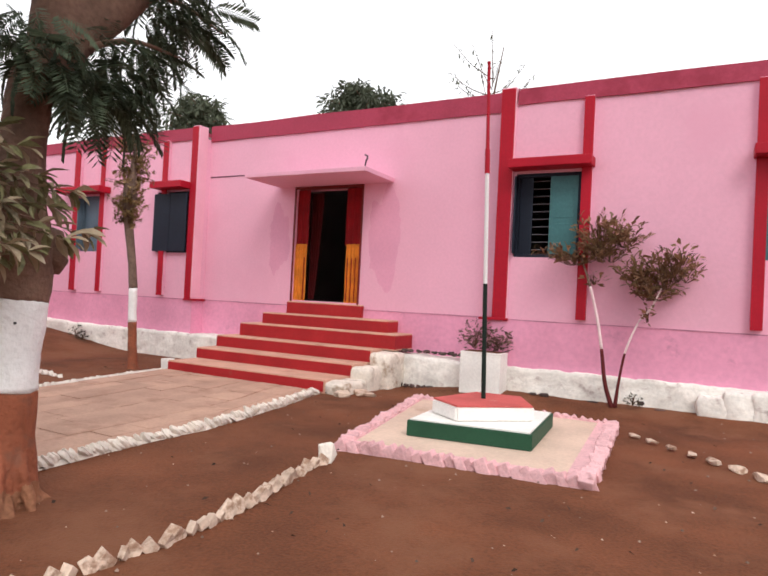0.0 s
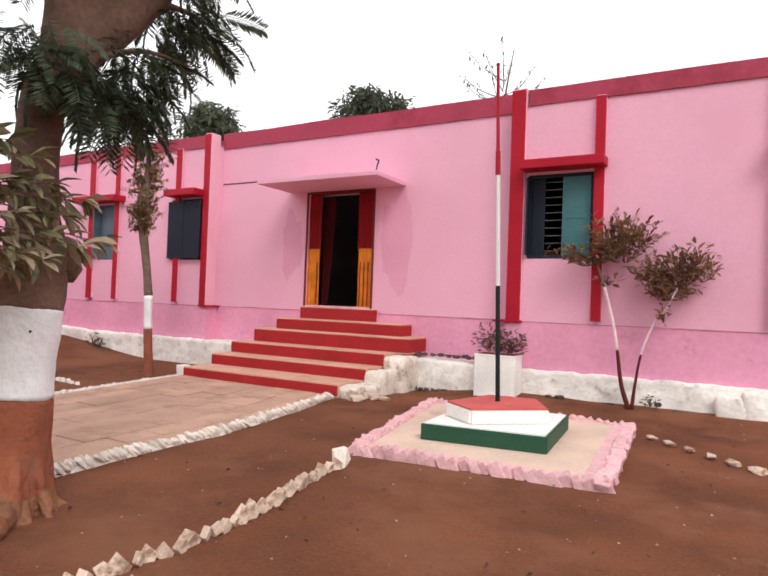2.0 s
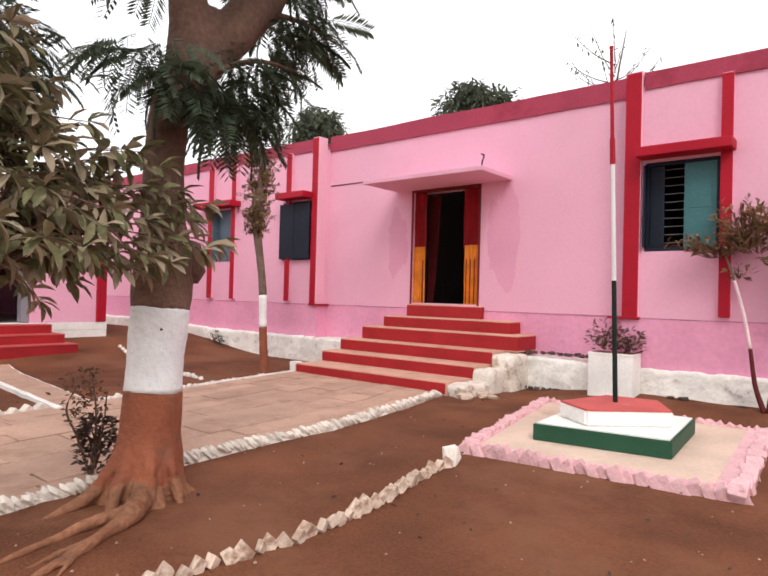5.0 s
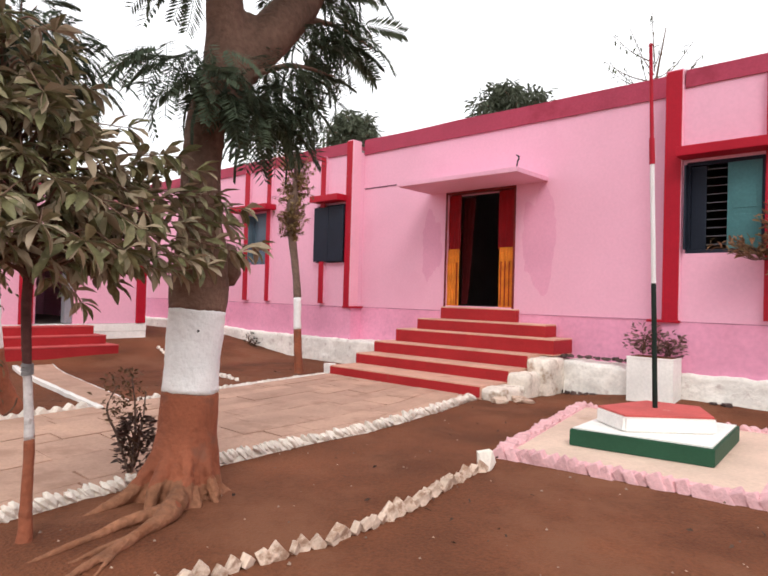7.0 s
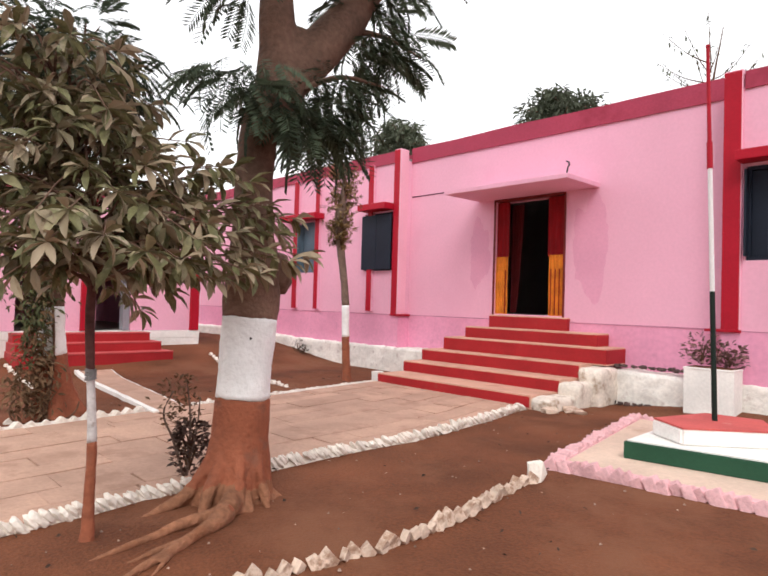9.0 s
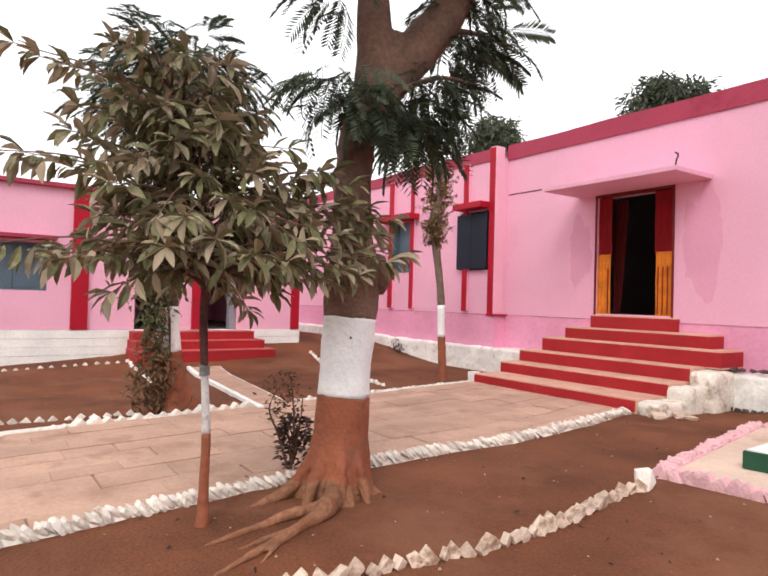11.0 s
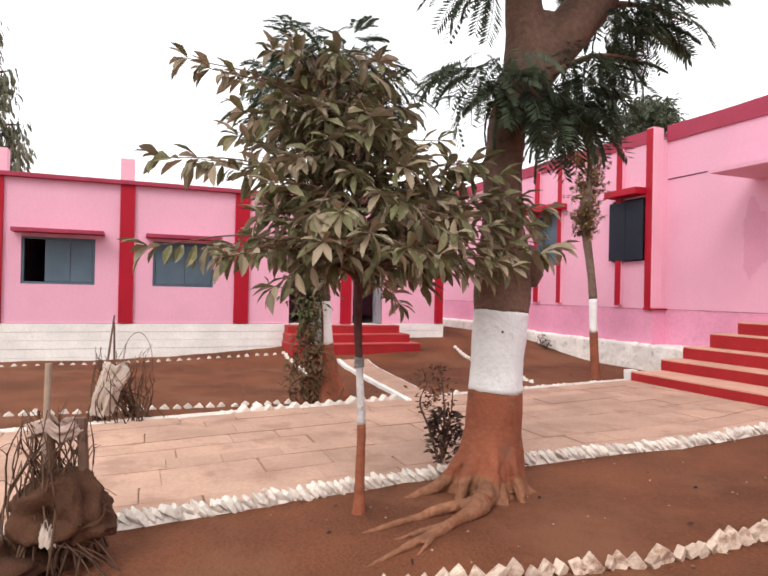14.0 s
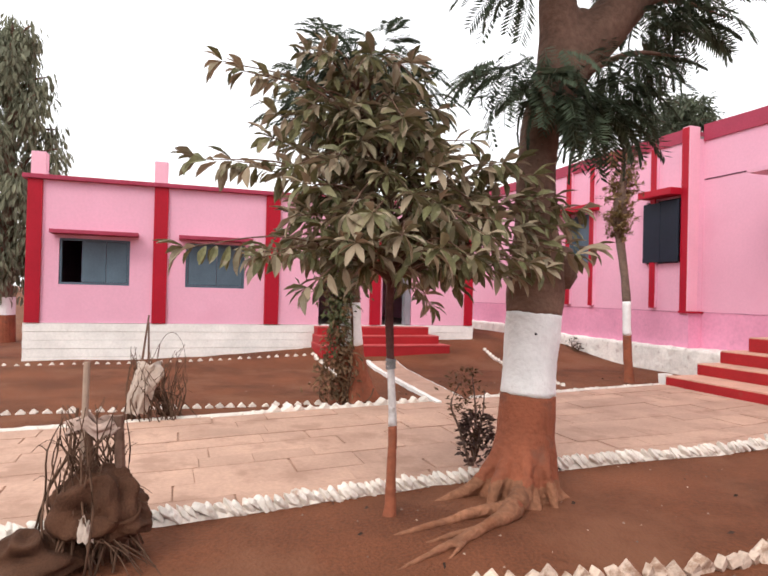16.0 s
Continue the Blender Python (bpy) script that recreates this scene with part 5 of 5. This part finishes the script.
for ln in SHOOTS:
    part("shoot", tubes("shoot", [ln], TWIG, 5, 3), None, s)
part("foliage", scatter("foliage", BROAD, pl, SHRUBLEAF), None, s)
TOWARDS = Matrix.Translation((-0.03, -0.06, 1.34)) @ Matrix.Scale(0.962, 4) @ Matrix.Translation((0.03, 0.06, -1.34))
s.matrix_basis = TOWARDS
STEMRED = surface("dark_red_stem_paint", (0.1, 0.014, 0.014), 0.7, 0.2, 6, 40, 0.3)
STEMWHITE = surface("pinkish_white_paint", (0.82, 0.64, 0.65), 0.8, 0.1, 5, 30, 0.3)
for st, cut in ((S1, 0.82), (S2, 0.8)):
    banded_trunk(s, tube([(x, y, z, r * 0.78) for x, y, z, r in st], 10, 8, 0.06, 9), (("red_band", -1, cut, STEMRED, "dark red painted stem"), ("white_band", cut, 1.66, STEMWHITE, "pinkish white painted stem"), ("stem", 1.66, 9, GREYBARK, "")))
ps = shrub("planter_shrub", "small purple-brown leafy shrub growing in the planter", [((-3.17, 8.65, 0.88), (0.24, 0.16, 0.24)), ((-2.83, 8.65, 0.82), (0.22, 0.16, 0.17)), ((-3.0, 8.65, 0.84), (0.34, 0.2, 0.18))], SMALL, surface("mauve_brown_leaf", (0.2, 0.11, 0.1), 0.65, 0.3, 5, 40, 0.0, rand=0.4, thin=0.2), 120, 0.085, seed=6)
ps.matrix_basis = Matrix.Translation((0.1, -0.18, -0.02))
DARKDRY = surface("dark_dry_leaf", (0.06, 0.035, 0.028), 0.75, 0.3, 5, 40, 0, rand=0.4)
s = shrub("dry_plant", "small half-dry plant with thin bare stems beside the walk", [((-4.38, 2.06, 0.22), (0.1, 0.13, 0.2)), ((-4.38, 2.07, 0.3), (0.09, 0.11, 0.15))], SMALL, DARKDRY, 230, 0.06, seed=9)
for ln in ([(-4.38, 2.03, 0, 0.012), (-4.38, 1.93, 0.3, 0.009), (-4.38, 1.85, 0.5, 0.007), (-4.38, 1.92, 0.66, 0.004)], [(-4.38, 2.04, 0, 0.012), (-4.38, 2.06, 0.4, 0.008), (-4.38, 2.02, 0.74, 0.004)], [(-4.38, 2.03, 0, 0.01), (-4.36, 2.1, 0.35, 0.007), (-4.36, 2.12, 0.6, 0.004)]):
    part("stem", tubes("stem", [ln], GREYBARK, 6, 4), None, s)
rd, pl = random.Random(12), []
for k in range(230):
    z = rd.uniform(0.4, 0.76)
    pl.append((Vector((-4.38 + rd.uniform(-.07, .07), 2.02 - 0.1 * rd.random() + rd.gauss(0, 0.07), z)), aimed((rd.uniform(-1, 1), rd.uniform(-1, 1), rd.uniform(-0.3, 1)), rd.uniform(-1, 1)), rd.uniform(0.03, 0.055)))
part("leaves", scatter("leaves", SMALL, pl, DRYLEAF), None, s, "thin sparse brown leaves")

DARKWEED = surface("dark_weed_leaf", (0.055, 0.05, 0.03), 0.75, 0.3, 5, 40, 0, rand=0.4)
shrub("wall_weed", "small dark weed growing at the foot of the wall", [((-11.9, 8.36, 0.3), (0.2, 0.1, 0.16)), ((-11.7, 8.36, 0.22), (0.14, 0.1, 0.1))], SMALL, DARKWEED, 70, 0.06, seed=21, group="weeds by the wall")
shrub("wall_weed", "tiny dark weed sprouting beside the painted shrub", [((-0.9, 8.4, 0.2), (0.1, 0.08, 0.08))], SMALL, DARKWEED, 60, 0.05, seed=22, group="weeds by the wall")

# ---- thorn guards with a sack and a plastic bag ----
SACK = surface("brown_sacking", (0.07, 0.03, 0.016), 0.9, 0.3, 6, 90, 0.4, (0.1, 0.045, 0.024), 6, 0.55)
PLASTIC = surface("dusty_white_plastic", (0.55, 0.45, 0.38), 0.5, 0.15, 6, 30, 0.3)


def thorn_guard(name, label, cx, cy, rad, hgt, n, seed, lean=0.5):
    r = random.Random(seed)
    g = thing(name, label, "plant guard", "thorn guards")
    ln = []
    for _ in range(n):
        a, b = r.uniform(0, 6.28), r.uniform(0, 6.28)
        h = hgt * r.uniform(0.45, 1.0)
        p = Vector((cx + rad * math.cos(a) * r.uniform(0.5, 1), cy + rad * math.sin(a) * r.uniform(0.5, 1), 0))
        q = Vector((cx + rad * lean * math.cos(b), cy + rad * lean * math.sin(b), h))
        m1 = p.lerp(q, 0.4) + Vector((r.uniform(-.06, .06), r.uniform(-.06, .06), 0.03))
        m2 = p.lerp(q, 0.75) + Vector((r.uniform(-.05, .05), r.uniform(-.05, .05), 0))
        ln.append([(*p, 0.0065), (*m1, 0.0055), (*m2, 0.004), (*q, 0.002)])
        if r.random() < 0.6:
            e = m2 + Vector((r.uniform(-.12, .12), r.uniform(-.12, .12), r.uniform(-0.05, 0.14)))
            ln.append([(*m2, 0.003), (*((m2 + e) / 2 + Vector((0, 0, 0.03))), 0.002), (*e, 0.001)])
    tagged(part("brush", tubes("brush", ln, TWIG, 5, 3), None, g, "tangle of dry thorn twigs"), kind="stuff")
    return g


g1 = thorn_guard("thorn_guard", "bundle of dry thorn brush and sticks wrapped with brown sacking", -3.5, -0.5, 0.29, 0.76, 80, 3)
for p, q, r0, mt in (((-3.48, -0.35, 0), (-3.5, -0.39, 0.68), 0.028, BARK), ((-3.46, -0.46, 0), (-3.5, -0.53, 0.64), 0.022, TWIG), ((-3.5, -0.55, 0), (-3.5, -0.54, 0.95), 0.018, surface("pale_peeled_stick", (0.36, 0.26, 0.2), 0.85, 0.15, 8, 40, 0.2)), ((-3.55, -0.62, 0), (-3.52, -0.58, 0.72), 0.008, TWIG)):
    part("stick", rod(p, q, r0, r0 * 0.85, 10), mt, g1)


def cloth(name, cx, cy, z0, z1, rx, ry, seed, mat, parent, folds=0.22, open_top=True, lean=0.0, waist=0.0):
    vs, fs = [], []
    nu, nv = 44, 14
    for j in range(nv + 1):
        v = j / nv
        for i in range(nu):
            a = 2 * math.pi * i / nu
            r = 1 - 0.45 * v ** 1.6 - waist * (1 - v) ** 1.3 + folds * noise.noise((math.cos(a) * 2.2, math.sin(a) * 2.2, v * 2 + seed)) + folds * 0.5 * noise.noise((math.cos(a) * 5, math.sin(a) * 5, v * 4 + seed))
            zz = z0 + (z1 - z0) * v + 0.06 * noise.noise((math.cos(a) * 1.5, math.sin(a) * 1.5, seed + 5))
            vs.append((cx + rx * r * math.cos(a), cy + ry * r * math.sin(a) + lean * (v - 0.5), zz))
    for j in range(nv):
        for i in range(nu):
            a, b = j * nu + i, j * nu + (i + 1) % nu
            fs.append((a, b, b + nu, a + nu))
    if not open_top:
        fs.append(tuple(nv * nu + i for i in range(nu)))
    return part(name, mesh(name, vs, fs, mat, True), None, parent)


def crumple(name, cx, cy, cz, rx, ry, rz, seed, mat, parent):
    """Stiff old cloth heaped over sticks, with sharp folds and hanging corners."""
    bm = bmesh.new()
    bmesh.ops.create_icosphere(bm, subdivisions=5, radius=1.0)
    for v in bm.verts:
        p = v.co.copy()
        q = p + Vector((seed, 0, 0))
        ridge = 1 - 2.4 * abs(noise.noise(q * 1.15)) - 0.7 * abs(noise.noise(Vector((q.x * 2.2, q.y * 2.2, q.z * 0.9))))
        k = 0.86 + 0.36 * ridge * (1 if p.z > -0.6 else 0.6) + 0.1 * noise.noise(q * 0.9)
        hem = 0.35 * noise.noise((math.atan2(p.y, p.x) * 1.6, seed, 3)) if p.z < -0.2 else 0.0
        v.co = Vector((cx + rx * p.x * k * (1.08 - 0.3 * p.z), cy + ry * p.y * k * (1.08 - 0.3 * p.z), max(0.004, cz + rz * (p.z * k + hem))))
    return part(name, from_bm(name, bm, mat, True), None, parent)


crumple("sacking", -3.46, -0.47, 0.27, 0.19, 0.19, 0.17, 2, SACK, g1)
crumple("sacking", -3.4, -0.36, 0.2, 0.12, 0.12, 0.1, 21, SACK, g1)
crumple("sacking", -3.38, -0.74, 0.07, 0.19, 0.19, 0.1, 6, SACK, g1)
cloth("rag", -3.27, -0.5, 0.16, 0.24, 0.025, 0.035, 9, PLASTIC, g1, 0.5)
cloth("plastic_scrap", -3.5, -0.5, 0.6, 0.67, 0.03, 0.12, 12, surface("grimy_plastic", (0.5, 0.36, 0.3), 0.6, 0.2, 6), g1, 0.6)
rt = random.Random(41)
for k in range(9):
    a = (-3.3 + rt.uniform(-.05, .05), -0.42 + rt.uniform(-.1, .1), 0.16)
    e = (-3.2 + rt.uniform(-.1, .08), -0.3 + rt.uniform(-.18, .14), 0.0)
    part("root_twig", tubes("root_twig", [[(*a, 0.004), ((a[0] + e[0]) / 2 + rt.uniform(-.05, .05), (a[1] + e[1]) / 2 + rt.uniform(-.05, .05), 0.1, 0.0035), (*e, 0.002)]], TWIG, 6, 4), None, g1)
g2 = thorn_guard("thorn_guard", "clump of dry sticks with a snagged torn white plastic bag", -6.75, -0.28, 0.3, 0.75, 70, 13, 0.9)
for p, q in (((-6.7, -0.5, 0), (-6.7, -0.38, 1.05)), ((-6.72, -0.36, 0), (-6.7, -0.38, 0.98))):
    part("stick", rod(p, q, 0.015, 0.008, 8), BARK, g2)
cloth("plastic_bag", -6.62, -0.42, 0.1, 0.58, 0.07, 0.15, 3, PLASTIC, g2, 0.6, False, 0.13, 0.45)
arc = [(-6.7, -0.16 + 0.14 * math.cos(a), 0.55 + 0.33 * math.sin(a), 0.003) for a in np.linspace(3.0, -0.2, 8)]
part("stems", tubes("stems", [arc, [(-6.7, -0.3, 0.3, 0.008), (-6.65, -0.1, 0.25, 0.007), (-6.6, 0.1, 0.05, 0.005)]], TWIG, 6, 3), None, g2)


# ---- trees behind the buildings ----
def far_tree(label, x, y, z_low, top, rad, n, seed, mat=None, droop=False, size=0.3, base_r=0.2):
    r = random.Random(seed)
    t = thing("background_tree", label, "tree", "trees behind the buildings")
    lines = [[(x, y, -0.1, base_r), (x, y, z_low * 0.6, base_r * 0.75), (x, y, (z_low + top) / 2, base_r * 0.5), (x, y, top - 0.3, 0.03)]]
    pl = []
    for k in range(26):
        w = 2.4 * k
        zz = z_low + (top - z_low) * (k + 0.5) / 26
        env = math.sin(math.pi * min(1, 0.12 + 0.83 * (k + 0.5) / 26)) ** 0.7
        tip = Vector((x + rad * env * math.cos(w) * r.uniform(0.7, 1.05), y + rad * env * math.sin(w) * r.uniform(0.7, 1.05), zz + (top - z_low) * 0.06))
        lines.append([(x, y, zz - 0.4, base_r * 0.3), (*(Vector((x, y, zz)).lerp(tip, 0.5)), base_r * 0.2), (*tip, 0.015)])
        for _ in range(n):
            v = on_ball(r)
            o = Vector((x, y, zz)).lerp(tip, r.uniform(0.35, 1.0)) + v * rad * 0.24
            if droop:
                o.z -= abs(r.gauss(0, 0.4))
            pl.append((o, aimed((v.x, v.y, r.uniform(-1, 0.3) - (1.2 if droop else 0)), r.uniform(-1, 1)), size * r.uniform(0.6, 1.2)))
    part("trunk", tubes("trunk", lines[:1], BARK, 12, 5, 0.08), None, t)
    for ln in lines[1:]:
        part("bough", tubes("bough", [ln], BARK, 6, 3), None, t)
    part("crown", scatter("crown", BROAD, pl, mat or FARLEAF), None, t)
    return t


far_tree("round dark green tree rising behind the school roof", -18.6, 18, 6.6, 8.85, 1.5, 190, 1, size=0.26)
far_tree("broad dark green tree rising behind the school roof", -10.9, 18, 5.4, 8.25, 1.85, 300, 2, size=0.25)
lt = far_tree("tall drooping tree with a painted trunk behind the annex", -16.4, -3.85, 1.7, 7.3, 1.15, 330, 3, surface("dusty_far_leaf", (0.16, 0.165, 0.11), 0.65, 0.25, 2, 30, 0.0, rand=0.3, thin=0.3), True, 0.22)
part("white_band", rod((-16.4, -3.85, 0.62), (-16.4, -3.85, 1.03), 0.215, 0.21, 20), TREEWHITE, lt, "white painted band")
part("red_band", rod((-16.4, -3.85, -0.05), (-16.4, -3.85, 0.62), 0.24, 0.215, 20), REDOXIDE, lt, "rust-red painted base")
far_tree("dark tree standing behind the annex and the alley", -25, 9.2, 0.8, 4.3, 2.4, 70, 5)
bare = thing("bare_tree", "nearly leafless thin tree behind the school roof", "tree", "trees behind the buildings")
R = random.Random(19)
lines, pl = [[(-6.4, 18, -0.1, 0.1), (-6.4, 18, 4, 0.08), (-6.3, 18, 7.2, 0.04), (-6.0, 18, 9.2, 0.012)]], []
for k in range(17):
    o = Vector((-6.3, 18, 6.6 + 0.11 * k))
    q = o + Vector((R.uniform(-1.7, 1.4), R.uniform(-0.6, 0.6), R.uniform(0.4, 1.5)))
    m = o.lerp(q, 0.5) + Vector((0, 0, -0.12))
    lines.append([(*o, 0.02), (*m, 0.012), (*q, 0.004)])
    for _ in range(6):
        p = m.lerp(q, R.uniform(0.1, 1.0))
        pl.append((p + on_ball(R) * 0.1, aimed((R.uniform(-1, 1), R.uniform(-1, 1), R.uniform(-1, 0))), R.uniform(0.1, 0.2)))
for ln in lines:
    part("branch", tubes("branch", [ln], TWIG, 6, 4), None, bare)
part("leaves", scatter("leaves", BROAD, pl, FARLEAF), None, bare)
